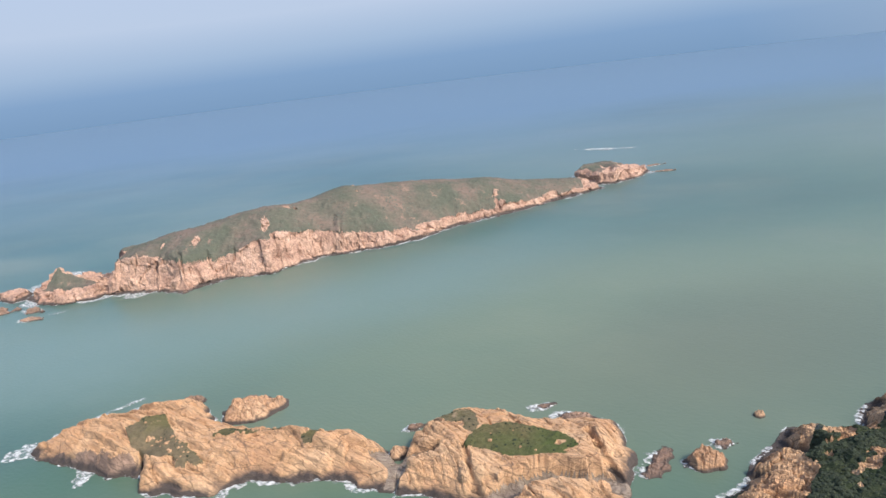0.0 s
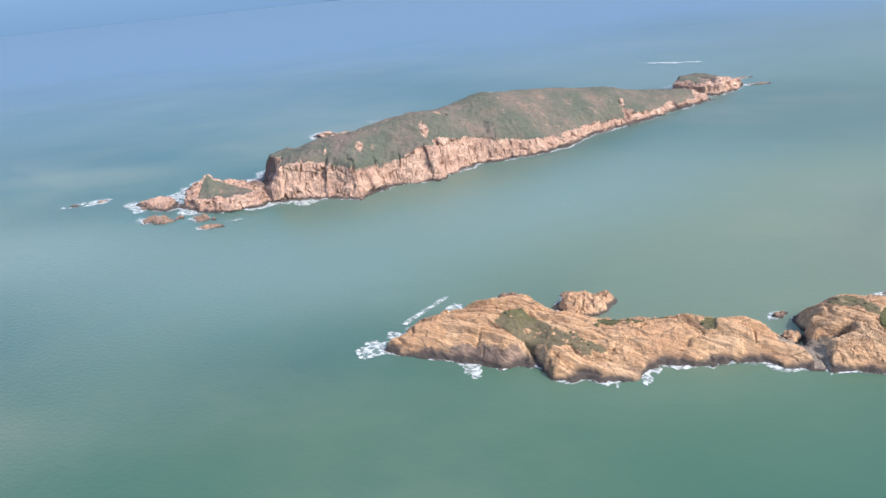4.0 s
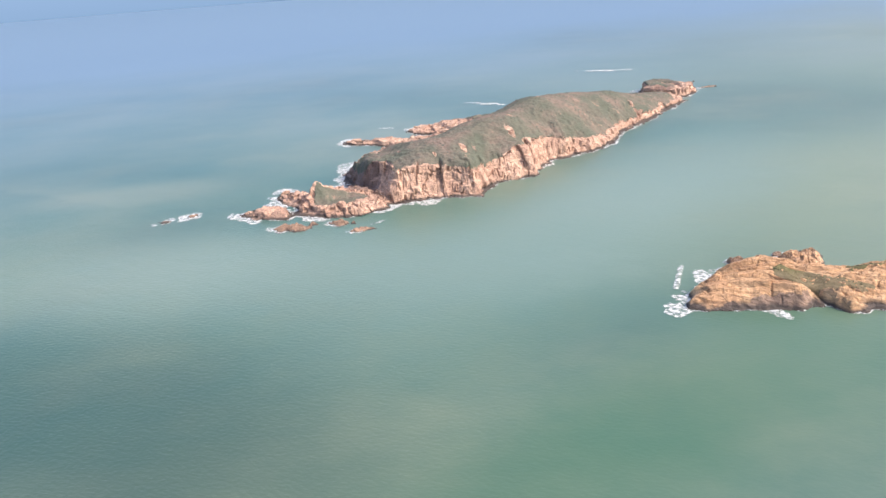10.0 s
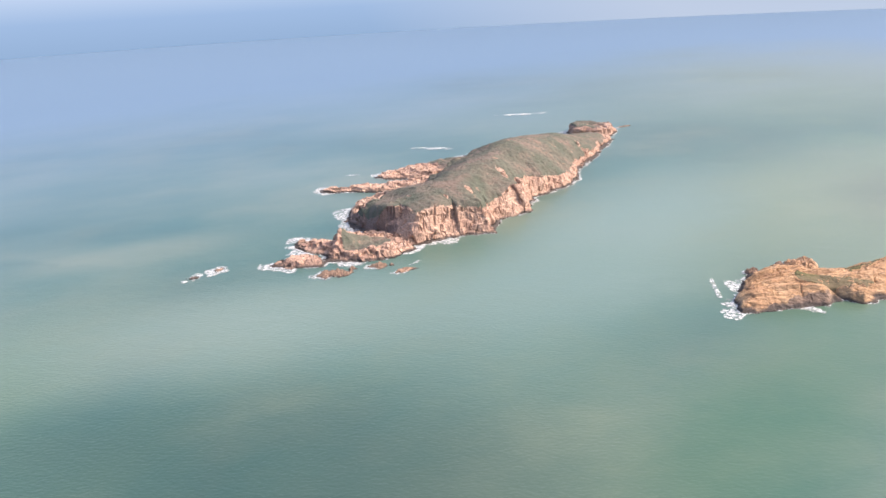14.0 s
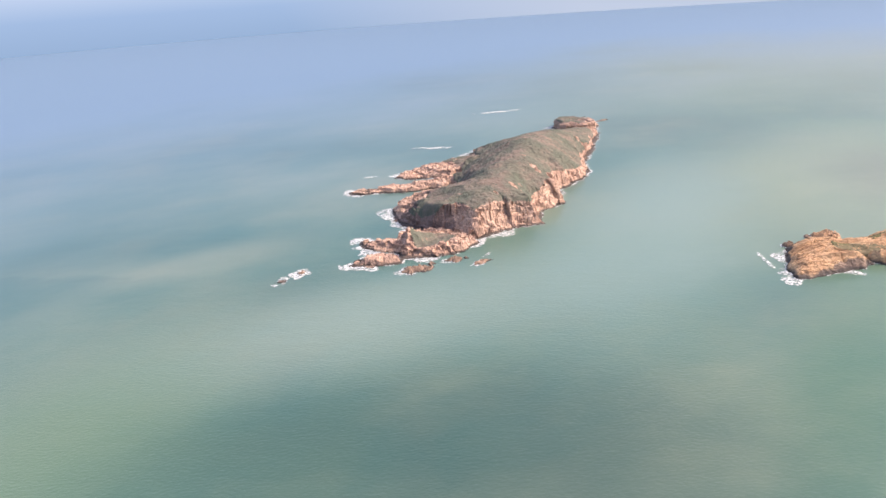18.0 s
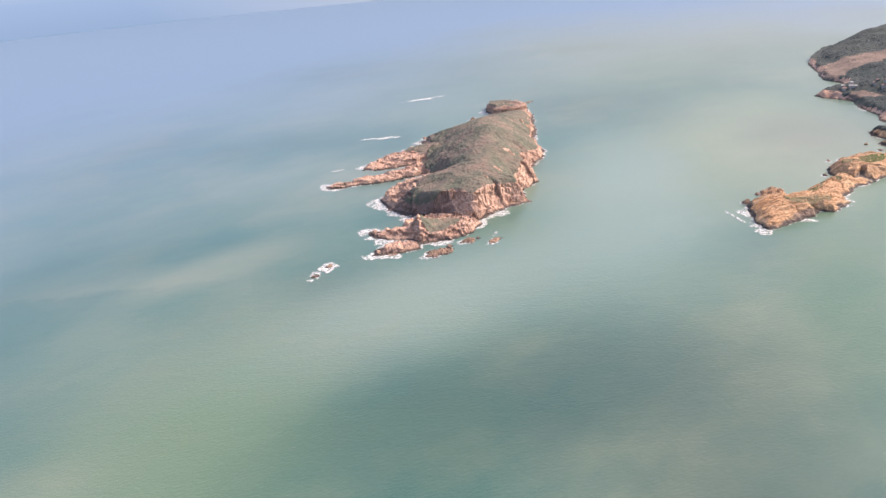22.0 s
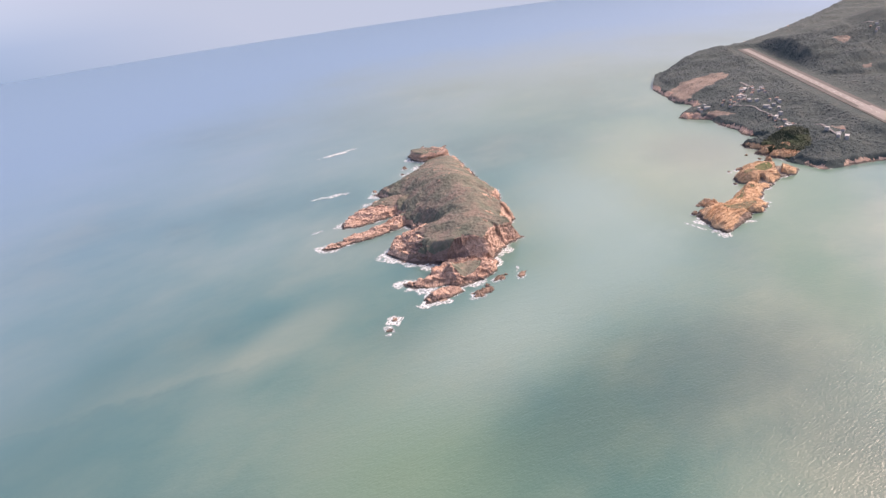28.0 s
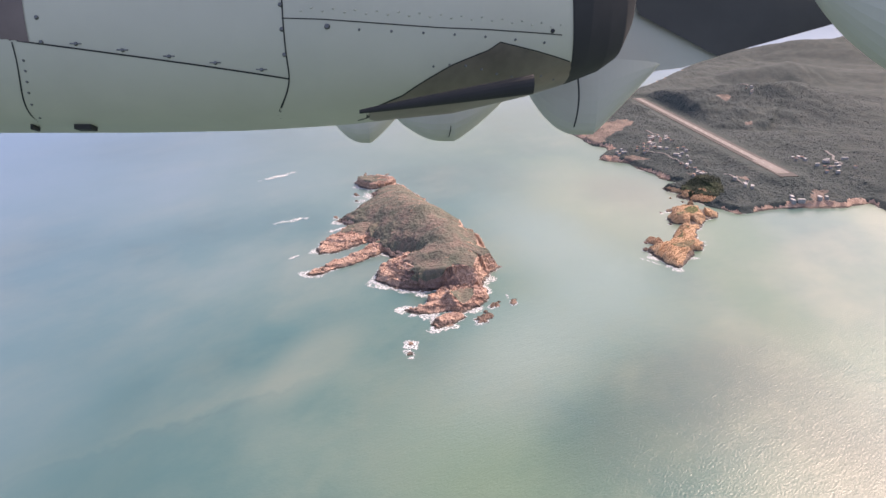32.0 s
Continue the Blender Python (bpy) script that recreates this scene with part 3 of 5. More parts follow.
def long_island_form(x, y):
    """Height, shore distance and bare rock of the long island at any place."""
    crest_y = np.interp(x, [c[0] for c in LONG_CREST], [c[1] for c in LONG_CREST])
    south = smooth(6, -6, y - crest_y)
    west = smooth(-30, -85, x)
    ax, ay = 0.93, 0.36
    a, b = x * ax + y * ay, -x * ay + y * ax
    wa, wb = a + 2.2 * fbm(x / 11, y / 11, 3, 44), b + 2.2 * fbm(x / 11, y / 11, 3, 45)
    # square buttresses stand out from the face, with clefts between them
    notch, proud = cracks(wa / 19, wb / 30, 40)
    stand = west * (6.5 * (proud - 0.5) - 2.6 * smooth(0.07, 0.0, notch))
    d = inside(LONG_BODY, x, y) + 2.4 * fbm(x / 14, y / 14, 4, 1) + 0.9 * fbm(x / 4, y / 4, 2, 4) + 0.3 * stand
    rise = inside(LONG_BODY, x, y) + 2.4 * fbm(x / 14, y / 14, 2, 1) + 0.3 * stand
    r, high = along(LONG_CREST, x + 5 * fbm(x / 38, y / 38, 3, 82), y + 5 * fbm(x / 38, y / 38, 3, 83))
    face = np.interp(x, [c[0] for c in SOUTH_FACE], [c[1] for c in SOUTH_FACE]) * (1 + 0.24 * fbm(x / 18, y / 18, 3, 84))
    face = face * south + (1 - south) * (3.5 + 10 * smooth(-188, -202, x) * smooth(488, 470, y))
    face = np.minimum(face, 0.92 * high)
    up = np.maximum(d - 3.5, 0)
    r = np.hypot(r, 9) - 9
    u = up / (up + r + 0.01)
    foot = 0.35 * smooth(0, 7, d) + 0.65 * smooth(2.5, 11 + 3 * fbm(x / 25, y / 25, 2, 87) + 3 * smooth(-198, -208, x), rise + 0.7 * stand)
    body = np.where(d > 0, face * foot + (high - face) * (1.42 * u**0.9 - 0.42 * u**1.8) + 0.6 * smooth(0, 2, d), np.maximum(-3.0, d * 0.8))
    for spur in SPURS:
        rr, top = along(spur, x + 4 * fbm(x / 22, y / 22, 3, 85), y + 4 * fbm(x / 22, y / 22, 3, 86))
        body = np.where(d > 0, np.maximum(body, (top - 0.62 * rr) * smooth(0, 5, d)), body)
    # the western head: a rock platform with one steep tilted peak, its gentle side to the south
    hd = inside(HEAD_HUMP, x, y) + 1.6 * fbm(x / 12, y / 12, 4, 3) + 0.8 * fbm(x / 4, y / 4, 2, 6)
    hr, htop = along([(-254, 428, 8), (-248, 433.5, 14), (-245.5, 435, 15.2), (-237, 433.5, 10.2), (-227, 430, 6.2), (-214, 424, 4.2)], x, y)
    north = smooth(-1, 2, y - np.interp(x, [-254, -245.5, -227, -214], [428, 435, 430, 424]))
    hump = np.where(hd > 0, np.maximum(4.4 * smooth(0, 3.2, hd), (htop - hr * (0.62 + 0.7 * north)) * smooth(0, 4, hd)) + 0.3, np.maximum(-3.0, hd * 0.8))
    parts_of = [
        (body, d),
        landform(x, y, NORTH_CAPE, [(-209, 503, 3.5), (-197, 498, 8), (-182, 490, 12.5), (-168, 482, 15), (-150, 470, 17)], 0.62, 5, 2.0, 0.7, 2),
        (hump, hd),
        landform(x, y, HEAD_FINGER, [(-260, 468, 1.6), (-258, 456, 2.8), (-250, 440, 4.5)], 0.6, 3.5, 1.4, 0.7, 9),
        landform(x, y, HEAD_SLAB, [(-287, 439, 1.4), (-278, 434, 2.7), (-268, 428, 3.0)], 0.6, 3.5, 1.4, 0.7, 10),
        landform(x, y, LONG_SPIT, [(-184, 578, 1.4), (-150, 553, 3.6), (-110, 525, 8)], 0.55, 4, 1.6, 0.8, 4),
        landform(x, y, BROAD_SPIT, [(-122, 588, 2.5), (-94, 572, 6.5), (-60, 552, 12)], 0.45, 6, 2.2, 0.8, 5),
        landform(x, y, EAST_STACK, [(125, 592, 10.5), (145, 590, 10), (165, 588, 5)], 0.78, 5, 2.0, 0.6, 6),
    ]
    z = np.max([p[0] for p in parts_of], 0)
    d = np.max([p[1] for p in parts_of], 0)
    # broken blocks in front of the cliffs, gullies down the sides
    z = np.where(d > 0, z * (0.4 + 0.6 * smooth(0.6, 3.6, d + 1.6 * fbm(x / 7, y / 7, 3, 8))), z)
    slope = smooth(0.96, 0.3, u)
    z = z + (d > 0) * smooth(7, 18, d) * (1.3 * fbm(x / 34, y / 34, 3, 40) + slope * (1.5 + 0.8 * (1 - south) - (2.6 + 2.2 * (1 - south)) * ridged(a / 19 + 0.3 * fbm(x / 20, y / 20, 2, 43), b / 80, 2, 41)))
    # bare rock: the faces up to a ragged line, outcrops above it, the heads and spits
    line = 3.4 + south * (np.interp(x, [c[0] for c in SOUTH_BARE], [c[1] for c in SOUTH_BARE]) - 3.4)
    crag = fbm(x / 12, y / 12, 4, 33)
    ragged = 2.4 * fbm(x / 26, y / 26, 5, 31, 0.5) * (0.35 + west * south)
    bare = smooth(line + 1.0, line - 1.0, z + ragged) * (d > 0)
    bare = np.maximum(bare, smooth(1.16, 1.24, crag + 0.10 * south) * (d > 0))
    for ox, oy, rad in ((40, 506, 7), (46, 499, 6), (-112, 437, 5), (-152, 424, 4), (-172, 424, 4), (-20, 520, 4), (-60, 490, 3)):
        bare = np.maximum(bare, smooth(0.9, 1.0, (1.25 - np.hypot(x - ox, (y - oy) * 0.7) / rad) + 0.7 * fbm(x / 4, y / 4, 4, 34)) * (d > 0))
    lawn = inside([(-248, 434), (-232, 434), (-216, 426), (-213, 415), (-232, 413), (-252, 420)], x, y) + 1.6 * crag
    bare = np.where(x < -212, np.maximum(bare, smooth(1.0, -0.4, lawn) * smooth(17, 12, z) * (d > 0)), bare)
    bare = np.where((x < -218) & (lawn > 0.6) & (z > 3.5), 0, bare)
    bare = np.where(x > 111, np.maximum(bare, smooth(10.5, 8.5, z + 1.2 * crag) * (d > 0)), bare)
    for spit in (parts_of[5], parts_of[6]):
        bare = np.maximum(bare, smooth(1, 3, spit[1]) * smooth(10, 6.5, z + 2 * crag) * (d > 0))
    gy, gx = np.gradient(z)
    bare = np.maximum(bare, smooth(1.05, 1.4, blur(np.hypot(gx, gy) / LONG_STEP, 3)) * smooth(line + 4, line + 1, z) * (d > 0) * (x > -222))
    bare = np.maximum(bare, smooth(-2, 2, inside(NORTH_CAPE, x, y)) * smooth(17, 12, z + 3 * crag) * (d > 0))
    # joints, ledges and loose blocks
    gap, tall = cracks(wa / 7.0, wb / 6.0, 50)
    gap2, tall2 = cracks(wa / 3.0 + 9, wb / 2.6 + 0.4 * wa / 3.0, 53)
    gap3, tall3 = cracks(wa / 1.5, wb / 1.4, 56)
    deep = (0.55 + 0.35 * south * west) * np.where(x > 108, 0.5, 1) * (1 - 0.5 * smooth(-236, -256, x))
    # the rock breaks off at levels that shift from block to block; steep faces keep their joints for later
    rocky = bare * smooth(0.8, 3, d)
    gy, gx = np.gradient(blur(z, 3))
    flat = 1 - 0.85 * smooth(0.7, 1.3, np.hypot(gx, gy) / LONG_STEP)
    _, wide = cracks(wa / 16, wb / 16, 57)
    for high_step, shift, share in ((5.5, wide, 0.55), (2.3, 0.4 * tall, 0.55)):
        q = z / high_step + 1.7 * shift + 0.02 * a + 0.25 * fbm(x / 6, y / 6, 2, 58)
        z = z + share * rocky * (high_step * (np.floor(q) + smooth(0.34, 0.66, q % 1.0) - q))
    z = z + deep * rocky * flat * (1.7 * (tall - 0.5) - 2.4 * smooth(0.11, 0, gap) + 1.0 * (tall2 - 0.5) - 1.1 * smooth(0.16, 0, gap2) + 0.45 * (tall3 - 0.5) + 0.3 * fbm(x / 1.6, y / 1.6, 2, 48))
    z = np.where(d > 0, np.maximum(z, 0.15 + 0.5 * value_noise(x / 2, y / 2, 77)), z)
    grass = bare < 0.5
    z = z + np.where(grass, 0.35 * fbm(x / 2.1, y / 2.1, 2, 60), 0)
    return z, d, bare, grass


LONG_STEP = 0.62


def build_long_island():
    x, y = plan_grid(-306, 200, 378, 634, LONG_STEP)
    z, d, bare, grass = long_island_form(x, y)
    # the steep faces stand out block by block, along slanting beds and joints
    gy, gx = np.gradient(blur(z, 4))
    steep = np.hypot(gx, gy) + 1e-6
    along_face = 0.93 * x + 0.36 * y + 1.5 * fbm(x / 9, y / 9, 3, 63) + 0.35 * z
    gap, out = cracks(along_face / 12.0, (z - 0.18 * along_face) / 9.0, 64)
    gap2, out2 = cracks(along_face / 4.6, (z - 0.18 * along_face) / 3.4, 65)
    push = bare * smooth(0.45, 1.0, steep / LONG_STEP) * (3.2 * (out - 0.5) + 0.9 * (out2 - 0.5) - 1.6 * smooth(0.08, 0, gap) - 0.35 * smooth(0.10, 0, gap2))
    xj = x - push * gx / steep + 0.4 * bare * fbm(x / 3 + z / 4, y / 3, 2, 61)
    yj = y - push * gy / steep + 0.4 * bare * fbm(x / 3, y / 3 + z / 4, 2, 62)
    base = new("long_rocky_island")
    land = cells((z > -2.4).astype(float)) > 0
    green = cells(grass & (d > 3)) > 0.5
    # the sunless western face gets its shade as a darker rock colour
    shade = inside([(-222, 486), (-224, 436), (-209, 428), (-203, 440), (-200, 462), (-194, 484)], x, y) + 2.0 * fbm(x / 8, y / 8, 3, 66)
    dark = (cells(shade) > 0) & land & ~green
    tagged(sheet("shade_painted_cliff", xj, yj, z, dark, M_ROCK_SHADE, base, True), "sheer western face, its shade painted dark mauve-brown")
    tagged(sheet("cliff_rock", xj, yj, z, land & ~green & ~dark, M_ROCK_FAR, base, True), "bare orange granite cliffs, dark and wet at the waterline")
    tagged(sheet("scrub_cover", xj, yj, z + 0.05, land & green, M_GRASS_FAR, base), "grey-green windswept grass and scrub")
    tagged(base, "long narrow island with orange granite cliffs and a scrubby crest", "island")
    surf(x, y, d, 23.0, LONG_SURF, 70, "white surf breaking on the long island's exposed shore", 0.12)
    return x, y, z, d, green


LONG = build_long_island()

# ---- the near two-humped island ----
NEAR_WEST = [(-158, 222.5), (-141, 213), (-131, 211), (-117, 200), (-106, 199), (-103, 191), (-89, 186.5), (-77, 184.5), (-72, 187.5), (-66, 188), (-55, 185.5), (-38, 183), (-31, 178),
             (-22, 176), (-20, 184), (-25, 193), (-34, 204), (-50, 208), (-70, 216), (-88, 226), (-92, 234), (-98, 246), (-110, 247), (-131, 241), (-146, 233)]
NEAR_SURF = [(-159, 225, 9, 1.5), (-147, 240, 11, 1.2), (-124, 202, 8, 0.9), (-79, 183, 9, 1.3), (-98, 188, 5, 0.4), (-62, 190, 5, 0.5), (-33, 178, 6, 0.5), (-20, 173, 5, 0.6),
             (4, 160, 7, 0.4), (-128, 250, 12, 0.9), (46, 200, 12, 0.22)]
NEAR_EAST = [(-24, 184), (-22, 174), (-10, 170), (3, 163), (12, 150), (28, 146), (40, 158), (46, 170), (49, 184), (46, 196), (34, 201), (20, 201), (13, 207),
             (0, 209), (-13, 206), (-17, 196)]


def near_plan(x, y):
    """The near island's survey grid drawn at its true place."""
    return 0.957 * x - 1.6, y - 3.5


def build_near_island():
    x, y = plan_grid(-168, 66, 136, 262, 0.33)
    west = landform(x, y, NEAR_WEST, [(-149, 224, 3.2), (-136, 226, 6.2), (-120, 226, 8.6), (-107, 226, 9.0), (-97, 221, 7.4), (-80, 209, 7.2), (-56, 203, 9.2), (-40, 198, 8.4), (-30, 190, 4.5)], 0.16 + 0.44 * np.exp(-(((x + 124) / 15) ** 2)) * (y < 226), 6, 2.2, 0.8, 11)
    east = landform(x, y, NEAR_EAST, [(-14, 194, 7.6), (-5, 194, 9.6), (8, 190, 9.6), (18, 182, 8.2), (28, 177, 8.2), (36, 180, 7), (42, 177, 4)], 0.46 - 0.30 * smooth(-2, -8, x) * smooth(183, 187, y), 9, 1.8, 0.55 + 0.35 * smooth(-2, -8, x) * smooth(183, 187, y), 12)
    z, d = np.maximum(west[0], east[0]), np.maximum(west[1], east[1])
    # slanting joints that run from the north-west down to the south-east
    th = radians(33) + radians(22) * smooth(-40, 20, x)
    xc, yc = x + 50, y - 195
    a, b = xc * np.cos(th) - yc * np.sin(th), xc * np.sin(th) + yc * np.cos(th)
    b = b + 1.2 * fbm(x / 18, y / 18, 3, 20)
    gy, gx = np.gradient(z)
    slope = blur(np.hypot(gx, gy) / 0.33, 6)
    ragged = 2.4 * fbm(x / 7, y / 7, 4, 21)
    w_top = inside([(-115.5, 217), (-111, 222), (-104, 224), (-101, 218), (-94, 208), (-90, 202.5), (-95, 199.5), (-102.5, 198.5), (-109.5, 206)], x, y) + 0.35 * ragged
    trail, _ = along([(-97, 211, 0), (-91, 202, 0), (-85, 197, 0)], x, y)
    w_trail = 1.7 - trail + 1.3 * ragged + 1.6 * fbm(x / 2.5, y / 2.5, 3, 27)
    saddle, _ = along([(-80, 209, 0), (-70, 205, 0), (-58, 204, 0), (-45, 199, 0)], x, y)
    w_saddle = 2.6 - saddle + 1.6 * ragged + 1.4 * fbm(x / 2.5, y / 2.5, 3, 27)
    e_top = inside([(-1, 181), (2, 187), (6, 189.5), (13, 189.5), (22, 186.5), (29.5, 180.5), (31.5, 174), (27, 171), (18, 171.5), (12, 173), (8, 175.5), (4, 178)], x, y) + 0.3 * ragged
    e_dry = inside([(-8, 197), (-6.5, 200), (1, 201), (4, 196), (5, 189), (2.5, 186), (-0.5, 188), (-2, 191), (-6, 193)], x, y) + 0.35 * ragged
    outcrop = np.max([1 - np.hypot((x - ox) / r, (y - oy) / (0.7 * r)) + 0.5 * fbm(x / 2, y / 2, 3, 26) for ox, oy, r in ((-105, 211, 1.4), (26, 177, 1.5), (28, 173, 1.3), (22, 171, 1.0), (-2.5, 190, 2.4))], 0)
    grass = (np.max([w_top, w_trail, w_saddle, e_top, e_dry], 0) > 0) & (outcrop < 0) & (z > 2.0) & (slope < 0.85)
    bare = np.where(grass, 0, 1) * (d > 0)
    bare = blur(bare.astype(float), 2)
    wb = b + 2.2 * fbm(x / 22, y / 22, 4, 36)
    wa = a + 2.0 * fbm(x / 9, y / 9, 3, 37)
    gap, tall = cracks(wa / 22.0, wb / 4.6, 25)
    gap2, tall2 = cracks(wa / 10.5 + 3, wb / 1.7, 28)
    # slabs tilted along the joints: each rises slowly and breaks off at a sharp edge
    ribs = (wb / 6.5) % 1.0
    ribs = np.where(ribs < 0.08, ribs / 0.08, (1 - ribs) / 0.92)
    fine_ribs = (wb / 2.1 + 0.3 * wa / 12) % 1.0
    fine_ribs = np.where(fine_ribs < 0.14, fine_ribs / 0.14, (1 - fine_ribs) / 0.86)
    some = smooth(-0.3, 0.4, fbm(x / 13, y / 13, 2, 38))
    gap3, tall3 = cracks(wa / 5.0, wb / 0.95, 29)
    tall, tall2, joint = blur(tall, 2), blur(tall2, 1), blur(smooth(0.06, 0, gap), 1)
    lump = bare * smooth(0.3, 4, d)
    # the east hump is smoother, with only low ribs
    slabby = 1 - 0.60 * smooth(-45, -20, x)
    z = z + lump * (2.0 * slabby * (blur(ribs, 3) - 0.5) * (0.3 + 0.7 * some) + 0.8 * slabby * (blur(fine_ribs, 1) - 0.5) * some + (0.4 + 0.8 * slabby) * (tall - 0.5) - 1.5 * joint + 0.42 * (tall2 - 0.5) - 0.5 * smooth(0.07, 0, gap2) + 0.1 * (tall3 - 0.5) - 0.12 * smooth(0.12, 0, gap3) + 0.12 * fbm(x / 1.2, y / 1.2, 3, 46))
    # the cleft that cuts the west hump's front, the gully and shelf under the east hump
    cut, _ = along([(-108, 212, 0), (-105.5, 204, 0), (-104.5, 191, 0)], x, y)
    east_of = x + 105.5 + 0.125 * (204 - y)
    z = z - lump * 3.8 * smooth(1.7, 0.5, cut + 0.4 * fbm(x / 3, y / 3, 2, 39))
    z = z + lump * 1.5 * smooth(0.6, 1.4, east_of) * smooth(11, 2, east_of) * smooth(207, 201, y)
    trough, _ = along([(-95, 205, 0), (-84, 195, 0), (-70, 182, 0)], x, y)
    z = z - lump * 1.8 * smooth(4.0, 0.5, trough)
    shelf = inside([(2, 163), (9, 168), (15, 169.5), (25, 170), (37, 166), (45, 164), (44, 160), (35, 161), (25, 163), (14, 163), (4, 158)], x, y) + 0.9 * fbm(x / 5, y / 5, 3, 42)
    pass_ = inside([(-33, 192), (-27, 194), (-22, 192), (-19, 187.5), (-8, 185.5), (-9, 183), (-18, 181.5), (-21, 174), (-25, 173), (-25, 184)], x, y) + 0.9 * fbm(x / 5, y / 5, 3, 44)
    worn = np.maximum(shelf, pass_)
    flat_z = 1.6 + 0.5 * (tall2 - 0.5) - 0.5 * smooth(0.12, 0, gap2) + 0.25 * fbm(x / 2, y / 2, 3, 45) + 0.7 * smooth(-24, -10, x) * (y > 180)
    z = np.where(d > 0, z + (np.minimum(z, flat_z) - z) * smooth(-1.0, 0.6, worn), z)
    cut, _ = along([(-1, 182, 0), (0, 172, 0), (2, 161, 0)], x, y)
    z = z - lump * 2.2 * smooth(1.4, 0.3, cut + 0.4 * fbm(x / 3, y / 3, 2, 43))
    cut, _ = along([(36, 183, 0), (37, 174, 0), (41, 166, 0)], x, y)
    z = z - lump * 2.6 * smooth(2.0, 0.3, cut + 0.5 * fbm(x / 3, y / 3, 2, 47))
    z = z + (d > 0) * smooth(0, 6, d) * 1.2 * fbm(x / 20, y / 20, 3, 30)
    z = np.where(d > 0, np.maximum(z, 0.15 + 0.5 * value_noise(x / 1.5, y / 1.5, 78)), z)
    z = z + np.where(grass, 0.18 * fbm(x / 1.3, y / 1.3, 2, 33), 0)
    xj, yj = x + 0.2 * bare * fbm(x / 2 + z / 3, y / 2, 2, 34), y + 0.2 * bare * fbm(x / 2, y / 2 + z / 3, 2, 35)
    xj, yj = near_plan(xj, yj)
    base = new("near_rocky_island")
    land = cells((z > -2.4).astype(float)) > 0
    green = cells(grass.astype(float)) > 0.5
    mid_x = cells(x)
    dry_east = (cells(e_dry - np.maximum(e_top, 0)) > 0) & (mid_x > -24)
    regions = ((mid_x < -84, M_GRASS_DRY, "brown-olive short grass on the west hump"), ((mid_x >= -84) & (mid_x < -24), M_GRASS_DRY, "thin scrub along the low saddle"),
               (dry_east, M_GRASS_DRY, "dull olive turf behind the smooth slab"), ((mid_x >= -24) & ~dry_east, M_GRASS_NEAR, "bright green grass on the east hump"))
    grey = (cells(worn) > 0) & land & ~green
    # wet stain low on the cliff, with the face's shade painted into it
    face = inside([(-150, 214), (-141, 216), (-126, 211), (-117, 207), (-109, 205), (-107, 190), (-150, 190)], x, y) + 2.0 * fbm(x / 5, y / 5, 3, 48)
    stain_shade = (cells(face) > 0) & (cells(z) < 5.6) & land & ~green & ~grey
    tagged(sheet("jointed_rock", xj, yj, z, land & ~green & ~grey & ~stain_shade, M_ROCK_NEAR, base, True), "slanting jointed orange granite, black at the waterline")
    tagged(sheet("rock_shelf", xj, yj, z, grey, M_ROCK_GREY, base, True), "flat grey wave-worn rock in the gullies")
    tagged(sheet("shade_painted_cliff", xj, yj, z, stain_shade, M_ROCK_STAIN_SHADE, base, True), "wet stained cliff face under the west hump, its shade painted dark")
    for where, mat, words in regions:
        tagged(sheet("grass_cover", xj, yj, z + 0.04, land & green & where, mat, base), words)
    tagged(base, "low island of two orange granite humps with green grass patches", "island")
    surf(x, y, d, 9.5, NEAR_SURF, 80, "white surf breaking along the near island's foot", plan=near_plan)
    return *near_plan(x, y), z, d, green


NEAR = build_near_island()


# ---- loose rocks in the sea ----
def sea_rock(px, py, rx, ry, high, turn=0, wet=False, seed=0, foam=1.6, label="", name="sea_rock"):
    r = max(rx, ry)
    step = max(0.35, r / 26)
    x, y = plan_grid(px - r * 1.9 - 3 - foam, px + r * 1.9 + 3 + foam, py - r * 1.9 - 3 - foam, py + r * 1.9 + 3 + foam, step)
    c, s = math.cos(radians(turn)), math.sin(radians(turn))
    a, b = (x - px) * c + (y - py) * s, -(x - px) * s + (y - py) * c
    m = min(rx, ry)
    d = (1 - np.hypot(a / rx, b / ry)) * m + (0.6 if wet else 0.32) * m * fbm(x / (0.7 * m + 1), y / (0.7 * m + 1), 4, seed)
    gap, tall = cracks(a / (0.45 * m + 0.5), b / (0.3 * m + 0.4), seed + 2)
    gap2, tall2 = cracks(a / (0.2 * m + 0.4), b / (0.13 * m + 0.3), seed + 3)
    z = np.where(d > 0, high * (0.55 * smooth(0, 0.35 * m, d) + 0.45 * smooth(0, m, d)) + 0.2 + smooth(0, 0.4 * m, d) * high * (0.42 * (tall - 0.5) - 0.34 * smooth(0.13, 0, gap) + 0.22 * (tall2 - 0.5) - 0.14 * smooth(0.15, 0, gap2) + 0.15 * fbm(x / 1.2, y / 1.2, 3, seed + 4)), np.maximum(d, -2))
    ob = sheet(name, x, y, z, cells((z > -1.5).astype(float)) > 0, M_ROCK_WET if wet else M_ROCK_ISLET, None, True)
    tagged(ob, label or ("dark wet rock awash in the swell" if wet else "bare orange granite rock standing in the sea"), "rock", "rocks in the sea")
    if foam:
        surf(x, y, d, foam * 1.9, [(px - 0.75 * rx, py + 0.4 * ry, 0.8 * r + 0.8 + foam * 0.5, 1.0)], seed + 90, "white foam round a rock in the sea", 0.0)
    return ob


